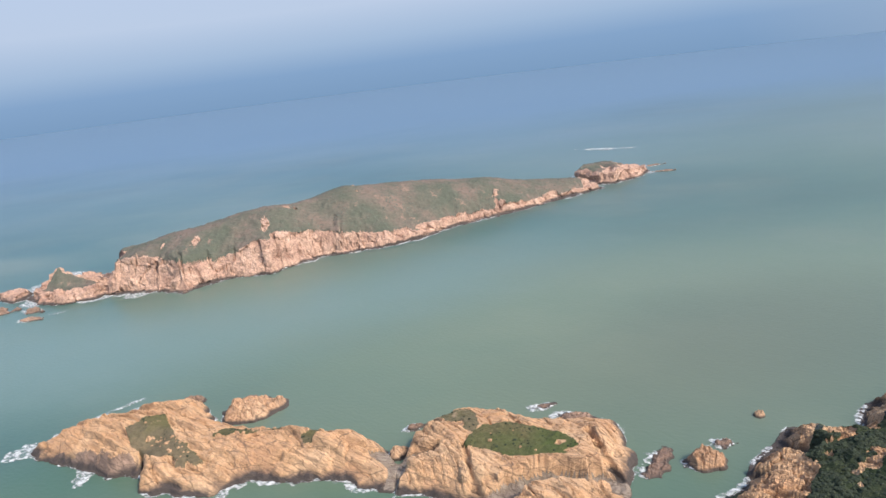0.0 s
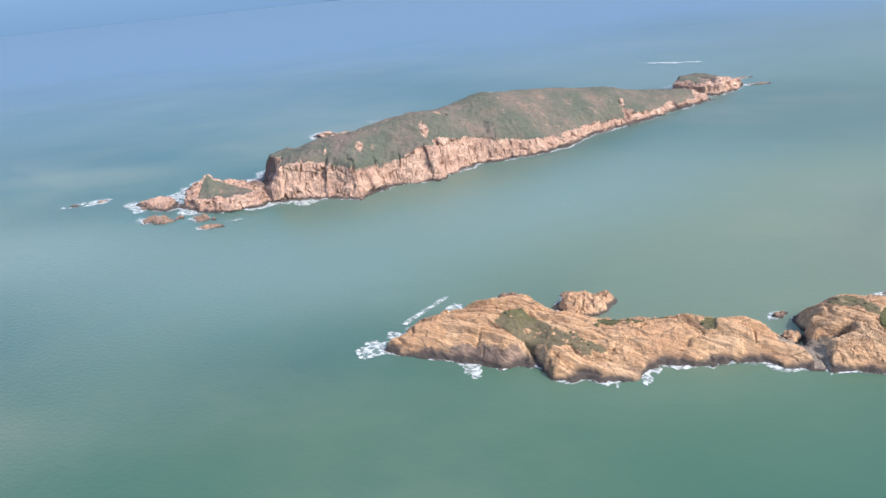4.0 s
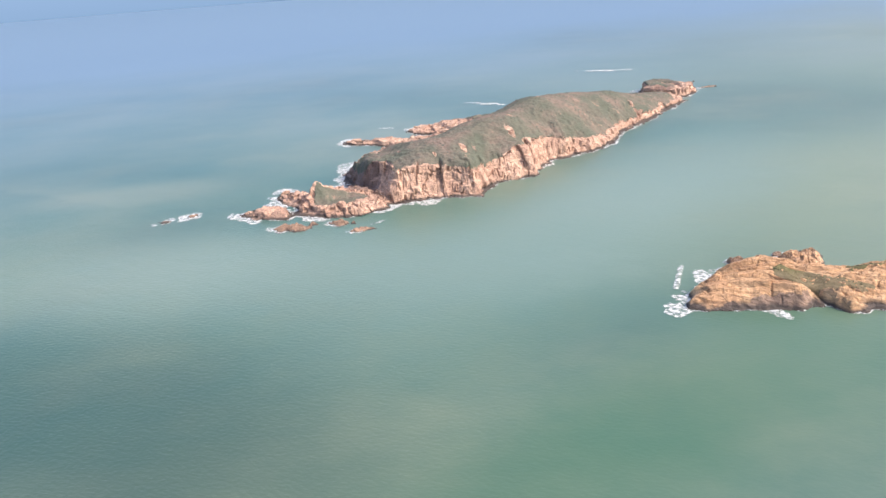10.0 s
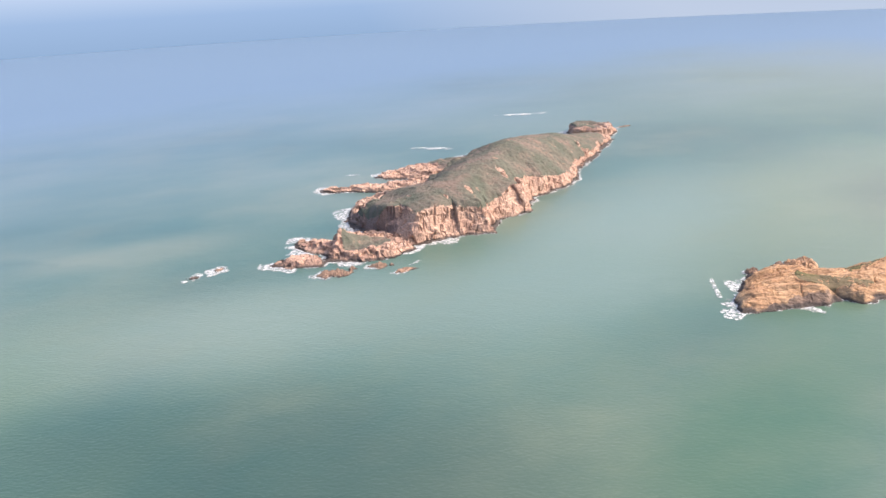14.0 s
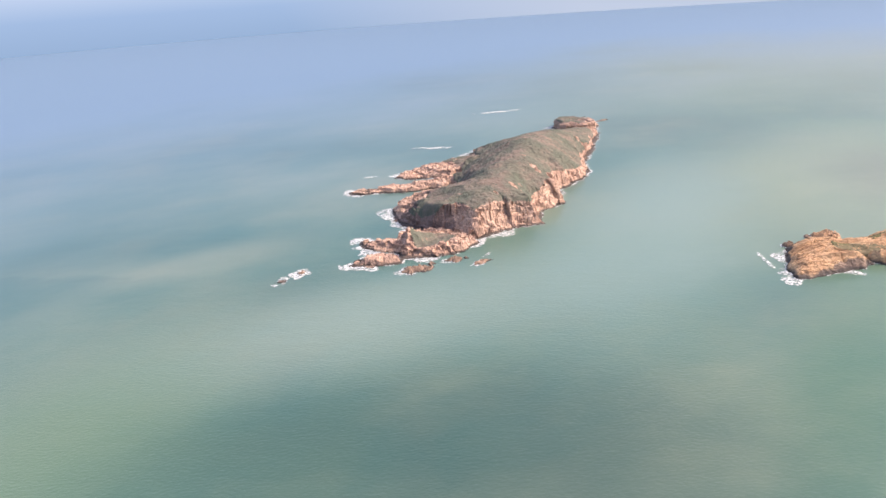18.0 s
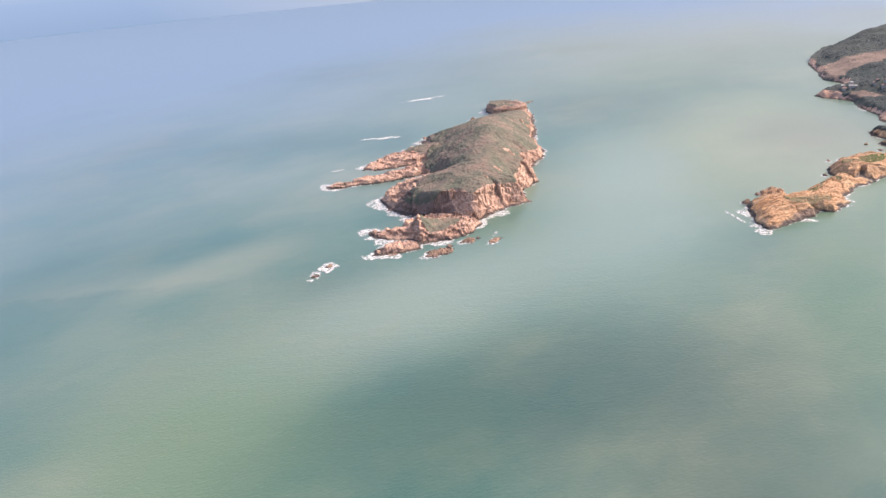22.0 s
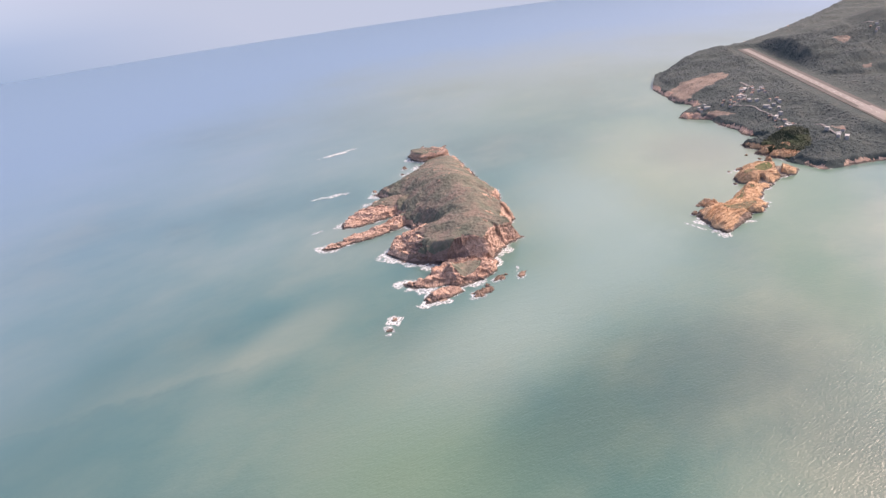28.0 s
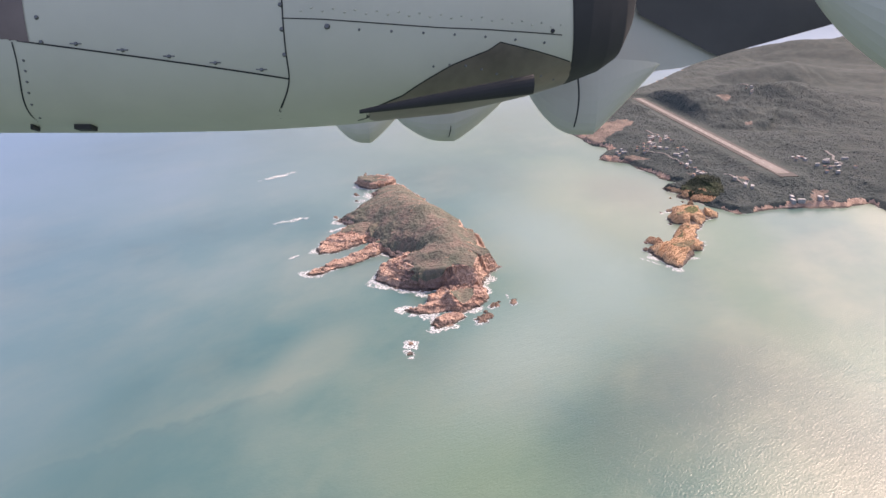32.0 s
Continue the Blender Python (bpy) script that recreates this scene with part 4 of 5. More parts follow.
sea_rock(-76, 231.5, 11.5, 9, 4.2, 12, False, 101, 1.2, "broken orange granite islet beside the near island")
sea_rock(-80, 241.5, 3.0, 2.0, 0.9, 20, True, 102, 1.2)
sea_rock(-21.7, 190.5, 3.6, 3.0, 3.0, 10, False, 103, 0.8, "small orange rock in the gap between the humps")
sea_rock(49.1, 169.5, 6.5, 3.0, 0.9, 55, True, 104, 1.8)
sea_rock(61.6, 167.5, 5.0, 4.2, 4.0, 0, False, 105, 1.0)
sea_rock(69.2, 175.5, 4.0, 1.8, 0.9, 10, True, 106, 1.2)
sea_rock(84.5, 187.5, 1.6, 1.5, 1.8, 0, False, 107, 0)
sea_rock(25, 209, 4.0, 1.2, 0.5, 10, True, 108, 2.2)
sea_rock(33, 198.5, 6.5, 2.6, 1.2, -12, True, 109, 2.2)
sea_rock(-17.5, 205.5, 2.8, 2.0, 1.4, 30, True, 123, 1.4)
sea_rock(-101, 244.5, 4.4, 2.4, 2.2, 8, True, 124, 1.2)
sea_rock(-268, 401, 12.5, 5.5, 2.3, -28, True, 110, 2.2, "dark flat slab of rock off the island's tip")
sea_rock(-236, 378.5, 6.5, 2.4, 1.2, -8, True, 111, 3.0)
sea_rock(-243, 394, 6.5, 3.6, 2.0, -20, True, 112, 2.2)
sea_rock(-318, 457, 4.0, 2.4, 0.7, 20, True, 114, 9.5)
sea_rock(-334, 456, 3.4, 2.4, 0.5, 10, True, 115, 8.5)
sea_rock(186, 580, 8.0, 2.0, 1.2, -10, True, 118, 3.0)
sea_rock(190, 612, 9.0, 2.0, 1.0, 10, True, 119, 3.0)
sea_rock(-10, 603, 4.5, 2.2, 1.4, 40, True, 120, 2.2)
sea_rock(86, 600, 7.0, 3.0, 1.6, 30, True, 121, 3.0)
sea_rock(58, 592, 5.0, 2.0, 1.0, 30, True, 122, 2.6)


def breaker(px, py, rx, ry, turn, seed):
    """A long patch of white water over a sunken reef."""
    x, y = plan_grid(px - rx - 4, px + rx + 4, py - rx - 4, py + rx + 4, 1.0)
    c, s = math.cos(radians(turn)), math.sin(radians(turn))
    a, b = (x - px) * c + (y - py) * s, -(x - px) * s + (y - py) * c
    v = 1 - np.hypot(a / rx, b / ry) + 0.55 * fbm(x / 7, y / 7, 4, seed)
    ob = sheet("breaker", x, y, 0.15 + 0.5 * np.clip(v, 0, 1), cells(v > 0.25) > 0.5, M_FOAM)
    return tagged(ob, "long white breaker over a sunken reef", "breaker", "breakers", kind="stuff")


breaker(180, 740, 42, 8, -35, 130)
breaker(-25, 655, 24, 7, -50, 131)
breaker(-224, 384, 9, 3, 20, 134)
breaker(-135, 242.5, 16, 1.15, 44, 135)
breaker(-55, 590, 16, 5, -40, 132)
breaker(-140, 612, 8, 4, -40, 133)

# ---- the large island with the airstrip ----
SHORE_WEST = [(32, 129), (56, 149), (65, 154), (75, 169), (88, 181), (106, 175), (114, 188), (132, 194), (146, 174), (160, 168), (178, 184), (200, 192), (229, 216), (258, 222), (268, 244),
              (284, 267), (308, 262), (336, 246), (362, 248), (384, 270), (417, 281), (446, 288), (545, 322), (630, 312), (800, 230), (1100, 60), (1500, -120), (2000, -450), (2200, -1100), (1500, -1300), (700, -1000),
              (250, -600), (90, -300), (30, -120), (38, -50), (66, -44), (53, -13), (51, 20), (45, 67), (24, 120)]
HILL_NEAR = [(690, 100, 42), (640, 60, 54), (620, -30, 62), (610, -115, 70), (550, -180, 44), (470, -250, 24)]
HILL_MID = [(1000, -60, 20), (1000, -130, 46), (1000, -250, 62), (1000, -350, 40), (980, -460, 34), (900, -620, 60)]
HILL_FAR = [(1500, -280, 40), (1500, -408, 64), (1500, -536, 70), (1520, -690, 88), (1500, -1000, 60)]
STRIP_A, STRIP_B, STRIP_Z = (140, 38), (740, 143), 20.0
BARE_GROUND = [[(292, 262), (330, 252), (372, 256), (430, 215), (490, 185), (520, 195), (500, 240), (450, 276), (372, 284)], [(548, 22), (580, 20), (586, 4), (556, 0)], [(428, 10), (446, 8), (444, -6), (428, -4)],
               [(158, 148), (176, 146), (174, 130), (160, 132)], [(116, 96), (132, 94), (130, 82), (118, 84)], [(44, 38), (80, 20), (84, 2), (48, -4)], [(255, 190), (275, 205), (290, 225), (268, 226)]]


def bare_ground(x, y):
    """Above 0 where pinkish earth lies open between the woods."""
    return np.max([inside(p, x, y) for p in BARE_GROUND], 0) + 12 * fbm(x / 22, y / 22, 5, 230, 0.6)



def mainland_form(x, y):
    """Height, shore distance and bare rock of the large island at any place."""
    d = inside(SHORE_WEST, x, y) + 3.6 * fbm(x / 26, y / 26, 5, 200) - 4 * smooth(150, 260, x)
    z = 6 * smooth(0, 9, d) + 9 * smooth(5, 60, d) + 6 * smooth(40, 160, d) + smooth(5, 60, d) * 4.5 * fbm(x / 60, y / 60, 4, 201)
    for crest, spread, sd in ((HILL_NEAR, 330, 202), (HILL_MID, 280, 203), (HILL_FAR, 380, 204), ([(120, 110, 20), (135, 150, 17), (104, 165, 12)], 110, 205)):
        r, high = along(crest, x, y)
        r = r * (1 + 0.25 * fbm(x / 90, y / 90, 3, sd))
        hill = high * np.exp(-((r / (0.55 * spread)) ** 1.5)) + 0.06 * high * fbm(x / 40, y / 40, 3, sd + 5)
        z = np.where(d > 0, np.maximum(z, hill * smooth(0, 40, d)), z)
    r, _ = along([(*STRIP_A, 0), (*STRIP_B, 0)], x, y)
    z = z + (STRIP_Z - z) * smooth(48, 17, r)
    z = np.where(d > 0, z, np.maximum(d * 0.8, -3))
    # two bare knolls with a dark cleft between them at the headland
    cove, _ = along([(75, 169, 0), (80.5, 168, 0), (84.5, 162, 0)], x, y)
    z = z - (d > -2) * 5.0 * smooth(5.0, 1.0, cove + fbm(x / 5, y / 5, 3, 215))
    rock = smooth(6, 3, d + 9 * fbm(x / 26, y / 26, 4, 211)) * (d > 0)
    knoll = np.minimum(np.minimum(np.hypot((x - 72) / 8, (y - 154) / 9), np.hypot((x - 66) / 8, (y - 144) / 9)), np.hypot((x - 89.5) / 10, (y - 174) / 9)) + 0.5 * fbm(x / 8, y / 8, 3, 213)
    spread = np.hypot((x - 86.5) / 18, (y - 157) / 10) - 0.30 + 1.3 * fbm(x / 6, y / 6, 3, 214)
    rock = np.maximum(rock, smooth(1.0, 0.8, np.minimum(knoll, spread + 0.75)) * (d > 0))
    gap, tall = cracks((0.7 * x - 0.7 * y) / 8, (0.7 * x + 0.7 * y) / 4, 210)
    z = z + rock * smooth(0, 3, d) * (2.4 * (tall - 0.5) - 1.4 * smooth(0.15, 0, gap))
    z = np.where(d > 0, np.maximum(z, 0.2), z)
    wood = (d > 0) * (1 - rock) * smooth(17, 28, r)
    z = z + wood * 1.2 * np.abs(fbm(x / 5, y / 5, 2, 212))
    return z, d, rock


def build_mainland():
    xs = np.concatenate([np.arange(14, 330, 1.7), np.arange(330, 800, 4.2), np.arange(800, 2300, 20)])
    ys = np.concatenate([np.arange(-1400, -300, 25), np.arange(-300, -60, 5), np.arange(-60, 304, 1.8)])
    x, y = np.meshgrid(xs, ys)
    z, d, rock = mainland_form(x, y)
    base = new("large_hilly_island")
    land = cells((z > -2.4).astype(float)) > 0
    stone = cells(rock) > 0.45
    mx, my = cells(x), cells(y)
    cape = (mx > 53) & (mx < 168) & (my > 124) & (my < 212)
    tagged(sheet("shore_rock", x, y, z, land & stone & ~cape, M_ROCK_FAR, base), "pinkish bare rock along the shore")
    open_soil = (cells(bare_ground(x, y)) > 1) & (cells(d) > 3)
    tagged(sheet("bare_earth", x, y, z, land & ~stone & ~cape & open_soil, M_EARTH, base), "pinkish bare earth and dry grass")
    tagged(sheet("wooded_slopes", x, y, z, land & ~stone & ~cape & ~open_soil, M_HAZY_FOREST, base), "dark woodland and fields over hills, tinted blue for haze")
    # the headland that the camera passes nearest, in finer relief
    fx, fy = plan_grid(50, 171, 121, 215, 0.42)
    fz, fd, frock = mainland_form(fx, fy)
    a, b = 0.7 * fx - 0.7 * fy + 1.5 * fbm(fx / 9, fy / 9, 3, 216), 0.7 * fx + 0.7 * fy + 1.5 * fbm(fx / 9, fy / 9, 3, 217)
    ribs = (b / 3.2) % 1.0
    ribs = np.where(ribs < 0.12, ribs / 0.12, (1 - ribs) / 0.88)
    gap2, tall2 = cracks(a / 3.4, b / 1.7, 218)
    gap3, tall3 = cracks(a / 1.6, b / 0.9, 219)
    fz = fz + frock * smooth(0.2, 3, fd) * (0.9 * (ribs - 0.5) + 0.6 * (tall2 - 0.5) - 0.8 * smooth(0.12, 0, gap2) + 0.14 * (tall3 - 0.5) - 0.25 * smooth(0.2, 0, gap3) + 0.3 * fbm(fx / 1.3, fy / 1.3, 3, 220))
    fz = np.where(fd > 0, np.maximum(fz, 0.15), fz) + (1 - frock) * (fd > 0) * 0.7 * np.abs(fbm(fx / 1.7, fy / 1.7, 3, 221))
    rim = np.minimum(np.minimum(fx - 50, 171 - fx), fy - 121)
    fz = fz - 1.5 * smooth(2.0, 0, rim)
    dense = 1 - np.hypot((fx - 96) / 31, (fy - 145) / 23) + 0.7 * fbm(fx / 16, fy / 16, 4, 223)
    fland, fstone = cells((fz > -2.4).astype(float)) > 0, cells(frock) > 0.5
    tagged(sheet("headland_rock", fx, fy, fz, fland & fstone, M_ROCK_NEAR, base, True), "blocky orange granite at the headland's foot")
    thicket = cells(dense) > 0
    tagged(sheet("headland_slopes", fx, fy, fz, fland & ~fstone & ~thicket, M_HAZY_FOREST, base), "low scrub behind the headland, tinted blue for haze")
    tagged(sheet("headland_thicket", fx, fy, fz, fland & ~fstone & thicket, M_THICKET, base), "dark green thicket over the headland")
    tagged(base, "large hilly island with dark woods and pink rocky shores", "island", kind="structure")
    nx, ny = int(np.searchsorted(xs, 330)), int(np.searchsorted(ys, -60))
    surf(x[ny:, :nx], y[ny:, :nx], d[ny:, :nx], 3.5, [(28, 122, 9, 1.3), (62, -46, 12, 1.2), (225, 205, 10, 0.8)], 215, "thin white surf along the large island's shore", 0.12)
    surf(fx, fy, fd, 3.0, [(63, 154, 6, 1.4), (74, 169, 5, 1.0), (109, 181, 6, 0.9), (85, 181, 4, 0.5)], 222, "thin lacy surf at the headland's foot", 0.0)
    thick = (cells((1 - frock) * (fd > 1)) > 0.8) & thicket
    return xs, ys, z, d, (fx[:-1, :-1], fy[:-1, :-1], fz[:-1, :-1], fd[:-1, :-1], thick)


MAIN = build_mainland()


def ground_height(px, py):
    xs, ys, z = MAIN[:3]
    return float(z[min(np.searchsorted(ys, py), len(ys) - 1), min(np.searchsorted(xs, px), len(xs) - 1)])


# ---- airstrip ----
def strip(name, a, b, width, z, thick, mat, parent, off=0.0):
    way = (Vector(b) - Vector(a)).normalized()
    side = Vector((-way.y, way.x))
    bm = bmesh.new()
    p = [Vector(a) + side * (off - width / 2), Vector(b) + side * (off - width / 2), Vector(b) + side * (off + width / 2), Vector(a) + side * (off + width / 2)]
    lo = [bm.verts.new((*q, z - thick)) for q in p]
    hi = [bm.verts.new((*q, z)) for q in p]
    bm.faces.new(hi)
    for k in range(4):
        bm.faces.new((lo[k], lo[(k + 1) % 4], hi[(k + 1) % 4], hi[k]))
    return part(name, bm, mat, parent)


runway = new("runway")
strip("shoulder", (120, 34), (748, 144), 24, STRIP_Z + 0.5, 1.2, M_SHOULDER, runway)
strip("pavement", STRIP_A, STRIP_B, 10, STRIP_Z + 0.9, 0.9, M_RUNWAY, runway)
strip("turning_pad", (134, 37), (206, 49.6), 17, STRIP_Z + 0.75, 0.9, M_RUNWAY, runway)
for k in range(26):
    va, vb = Vector(STRIP_A), Vector(STRIP_B)
    q0, q1 = va.lerp(vb, 0.04 + k * 0.036), va.lerp(vb, 0.058 + k * 0.036)
    strip("centre_line", q0, q1, 0.6, STRIP_Z + 0.95, 0.04, M_WHITE, runway)
tagged(runway, "long pale concrete runway with a dry grass shoulder", "runway", kind="structure")

# ---- taxiway, apron and terminal by the airstrip ----
def box_mesh(bm, x0, x1, y0, y1, z0, z1):
    v = [bm.verts.new((a, b, c)) for c in (z0, z1) for a, b in ((x0, y0), (x1, y0), (x1, y1), (x0, y1))]
    for q in ((3, 2, 1, 0), (4, 5, 6, 7), (0, 1, 5, 4), (1, 2, 6, 5), (2, 3, 7, 6), (3, 0, 4, 7)):
        bm.faces.new([v[k] for k in q])


# ---- houses ----
def house(width, depth, storeys, roof_mat, wall_mat):
    """A village house: walls, a gabled or flat roof, a door and windows on the long side."""
    base = new("house")
    high = 1.5 * storeys
    bm = bmesh.new()
    box_mesh(bm, -width / 2, width / 2, -depth / 2, depth / 2, -2.0, high)
    part("wall", bm, wall_mat, base)
    bm = bmesh.new()
    e = 0.2
    rise = 0.9 if roof_mat is M_ROOF else 0.25
    a = [bm.verts.new(v) for v in ((-width / 2 - e, -depth / 2 - e, high + 0.02), (width / 2 + e, -depth / 2 - e, high + 0.02), (width / 2 + e, depth / 2 + e, high + 0.02), (-width / 2 - e, depth / 2 + e, high + 0.02))]
    inset = 0.0 if rise > 0.5 else depth / 2
    t = [bm.verts.new(v) for v in ((-width / 2 - e, -inset, high + rise), (width / 2 + e, -inset, high + rise), (width / 2 + e, inset + 0.01, high + rise), (-width / 2 - e, inset + 0.01, high + rise))]
    bm.faces.new(t)
    for k in range(4):
        bm.faces.new((a[k], a[(k + 1) % 4], t[(k + 1) % 4], t[k]))
    bm.faces.new(a[::-1])
    part("roof", bm, roof_mat, base)
    for k in range(storeys):
        for j in (-1, 0, 1):
            if k == 0 and j == 0:
                continue
            bm = bmesh.new()
            box_mesh(bm, j * width * 0.3 - 0.28, j * width * 0.3 + 0.28, -depth / 2 - 0.03, -depth / 2 + 0.02, 1.5 * k + 0.55, 1.5 * k + 1.15)
            part("window", bm, M_GLASS, base)
    bm = bmesh.new()
    box_mesh(bm, -0.25, 0.25, -depth / 2 - 0.03, -depth / 2 + 0.02, 0.0, 1.0)
    part("door", bm, M_GLASS, base)
    return base


M_GLASS = plain("dark_window_glass", (0.05, 0.055, 0.06), 0.25, vary=0.3)
KINDS = [
    (house(3.9, 3.2, 2, M_ROOF, M_WHITE), "white two-storey village house with a reddish roof"),
    (house(4.6, 3.4, 2, M_WHITE, M_WHITE), "white flat-roofed village house"),
    (house(3.4, 2.8, 1, M_ROOF, M_ROAD), "small grey stone house with a reddish roof"),
    (house(8.0, 3.8, 2, M_WHITE, M_WHITE), "long white flat-roofed building"),
]
rng = random.Random(5)
VILLAGES = [(345, 165, 26, 16), (300, 185, 26, 12), (262, 150, 24, 8), (160, 134, 16, 5), (96, 100, 16, 5), (200, 142, 18, 5), (285, 235, 18, 5),
            (705, -10, 22, 6), (590, -42, 18, 4), (205, 0, 16, 5), (186, -48, 24, 7), (160, -26, 14, 4), (60, 46, 12, 4), (62, 8, 12, 4)]
spent = [False] * len(KINDS)
placed = []
for vx, vy, spread, count in VILLAGES:
    for _ in range(count):
        for _ in range(12):
            hx, hy = vx + rng.uniform(-spread, spread), vy + rng.uniform(-spread, spread) * 0.7
            if all(math.hypot(hx - qx, hy - qy) > 7 for qx, qy in placed):
                break
        k = rng.choice((0, 0, 1, 1, 2, 3))
        near, _ = along([(*STRIP_A, 0), (*STRIP_B, 0)], np.array([hx]), np.array([hy]))
        if near[0] < 24 or MAIN[3][min(np.searchsorted(MAIN[1], hy), len(MAIN[1]) - 1), np.searchsorted(MAIN[0], hx)] < 8:
            continue
        placed.append((hx, hy))
        at = pose(hx, hy, ground_height(hx, hy) - 0.1, 0, 0, rng.choice((0, 20, 70, 95, 160, 200, 270)) + rng.uniform(-8, 8))
        ob, words = KINDS[k]
        if spent[k]:
            ob = copy_thing(ob, at)
        else:
            ob.matrix_basis, spent[k] = at, True
        tagged(ob, words, "house", "village houses")


# ---- roads ----
def road(name, pts, width):
    """A pale lane laid over the land."""
    bm = bmesh.new()
    dense = []
    for (ax, ay), (bx, by) in zip(pts, pts[1:]):
        m = max(2, int(math.hypot(bx - ax, by - ay) / 3))
        dense += [(ax + (bx - ax) * k / m, ay + (by - ay) * k / m) for k in range(m)]
    dense.append(pts[-1])
    rows = []
    for k, (px, py) in enumerate(dense):
        qx, qy = dense[min(k + 1, len(dense) - 1)]
        wx, wy = dense[max(k - 1, 0)]
        n = Vector((-(qy - wy), qx - wx)).normalized() * width / 2
        g = ground_height(px, py) + 0.9
        rows.append([bm.verts.new((px + n.x * u, py + n.y * u, g - (0.8 if abs(u) > 1 else 0))) for u in (-1.3, -1, 1, 1.3)])
    for a, b in zip(rows, rows[1:]):
        for k in range(3):
            bm.faces.new((a[k], a[k + 1], b[k + 1], b[k]))
    ob = part(name, bm, M_ROAD, None)
    return tagged(ob, "pale concrete lane winding between the houses", "road", kind="structure")


road("road", [(420, 172), (380, 158), (350, 178), (315, 172), (285, 190), (262, 168)], 2.6)
road("road", [(262, 168), (220, 150), (176, 132), (130, 112), (96, 96)], 2.4)
road("road", [(260, -60), (225, -58), (196, -46), (180, -52), (165, -28)], 2.8)
road("road", [(720, 4), (690, -18), (650, -22), (610, -40)], 2.8)


# ---- shrubs and woods ----
def clumps(name, spots, mat, label, category, parent=None):
    """Low leafy clumps, each a lumpy many-sided tuft of its own size, joined."""
    t = (1 + 5**0.5) / 2
    ico = np.array([(-1, t, 0), (1, t, 0), (-1, -t, 0), (1, -t, 0), (0, -1, t), (0, 1, t), (0, -1, -t), (0, 1, -t), (t, 0, -1), (t, 0, 1), (-t, 0, -1), (-t, 0, 1)]) / 1.9
    tri = np.array([(0, 11, 5), (0, 5, 1), (0, 1, 7), (0, 7, 10), (0, 10, 11), (1, 5, 9), (5, 11, 4), (11, 10, 2), (10, 7, 6), (7, 1, 8),
                    (3, 9, 4), (3, 4, 2), (3, 2, 6), (3, 6, 8), (3, 8, 9), (4, 9, 5), (2, 4, 11), (6, 2, 10), (8, 6, 7), (9, 8, 1)])
    gen = np.random.RandomState(len(spots))
    spots = np.asarray(spots)
    k = len(spots)
    co = ico[None] * (0.75 + 0.5 * gen.rand(k, 12, 1)) * spots[:, 3][:, None, None] * (1 + 0.4 * (gen.rand(k, 1, 3) - 0.5)) * (1, 1, 0.75)
    co = (co + spots[:, None, :3]).reshape(-1, 3)
    f = (tri[None] + 12 * np.arange(k)[:, None, None]).reshape(-1, 3)
    me = bpy.data.meshes.new(name)
    me.vertices.add(len(co))
    me.vertices.foreach_set("co", co.astype(np.float32).ravel())
    me.loops.add(f.size)
    me.loops.foreach_set("vertex_index", f.astype(np.int32).ravel())
    me.polygons.add(len(f))
    me.polygons.foreach_set("loop_start", np.arange(0, f.size, 3, dtype=np.int32))
    me.update(calc_edges=True)
    me.shade_flat()
    me.materials.append(mat)
    ob = new(name, me)
    ob.parent = parent
    return tagged(ob, label, category, kind="stuff")


def scatter(land, count, low, high, seed, lift=0.25):
    x, y, z, d, green = land
    gen = np.random.RandomState(seed)
    jj, ii = np.nonzero(green)
    dense = fbm(x[jj, ii] / 14, y[jj, ii] / 14, 3, seed) + 0.7 * gen.rand(len(jj))
    pick = np.argsort(-dense + 0.9 * gen.rand(len(jj)))[: len(jj) // 2]
    pick = gen.choice(pick, min(count, len(pick)), replace=False)
    size = low + (high - low) * gen.rand(len(pick)) ** 2.5
    return np.stack([x[jj, ii][pick], y[jj, ii][pick], z[jj, ii][pick] + lift * size, size], 1)


clumps("shrubs", scatter(LONG, 4200, 0.3, 0.9, 301, -0.35), M_SCRUB, "low dark scrub on the long island's slopes", "shrubs")
clumps("shrubs", scatter(MAIN[4], 5200, 0.25, 0.8, 304, -0.1), M_BUSH, "dark green bushes over the headland", "shrubs")
clumps("shrubs", scatter(NEAR, 150, 0.18, 0.5, 302, 0.1), M_BUSH, "small dark bushes in the headland grass", "shrubs")


def build_woods():
    xs, ys, z, d = MAIN[:4]
    gen = np.random.RandomState(7)
    px, py = gen.uniform(20, 760, 60000), gen.uniform(-330, 295, 60000)
    ii, jj = np.searchsorted(xs, px).clip(0, len(xs) - 1), np.searchsorted(ys, py).clip(0, len(ys) - 1)
    r, _ = along([(*STRIP_A, 0), (*STRIP_B, 0)], px, py)
    ok = (d[jj, ii] > 9) & (r > 26) & (bare_ground(px, py) < 0) & (np.hypot((px - 96) / 40, (py - 160) / 34) > 1) & (fbm(px / 45, py / 45, 4, 303) + 0.5 * gen.rand(len(px)) > -0.25)
    homes = np.array(placed)
    for hx, hy in homes:
        ok &= np.hypot(px - hx, py - hy) > 7
    px, py, ii, jj = px[ok], py[ok], ii[ok], jj[ok]
    size = 0.8 + 1.3 * gen.rand(len(px)) ** 2
    i0, j0 = (ii - 1).clip(0), (jj - 1).clip(0)
    fx, fy = ((px - xs[i0]) / np.maximum(xs[ii] - xs[i0], 1e-6)).clip(0, 1), ((py - ys[j0]) / np.maximum(ys[jj] - ys[j0], 1e-6)).clip(0, 1)
    ground = (z[j0, i0] * (1 - fx) + z[j0, ii] * fx) * (1 - fy) + (z[jj, i0] * (1 - fx) + z[jj, ii] * fx) * fy
    return np.stack([px, py, ground - 0.42 * size, size], 1)


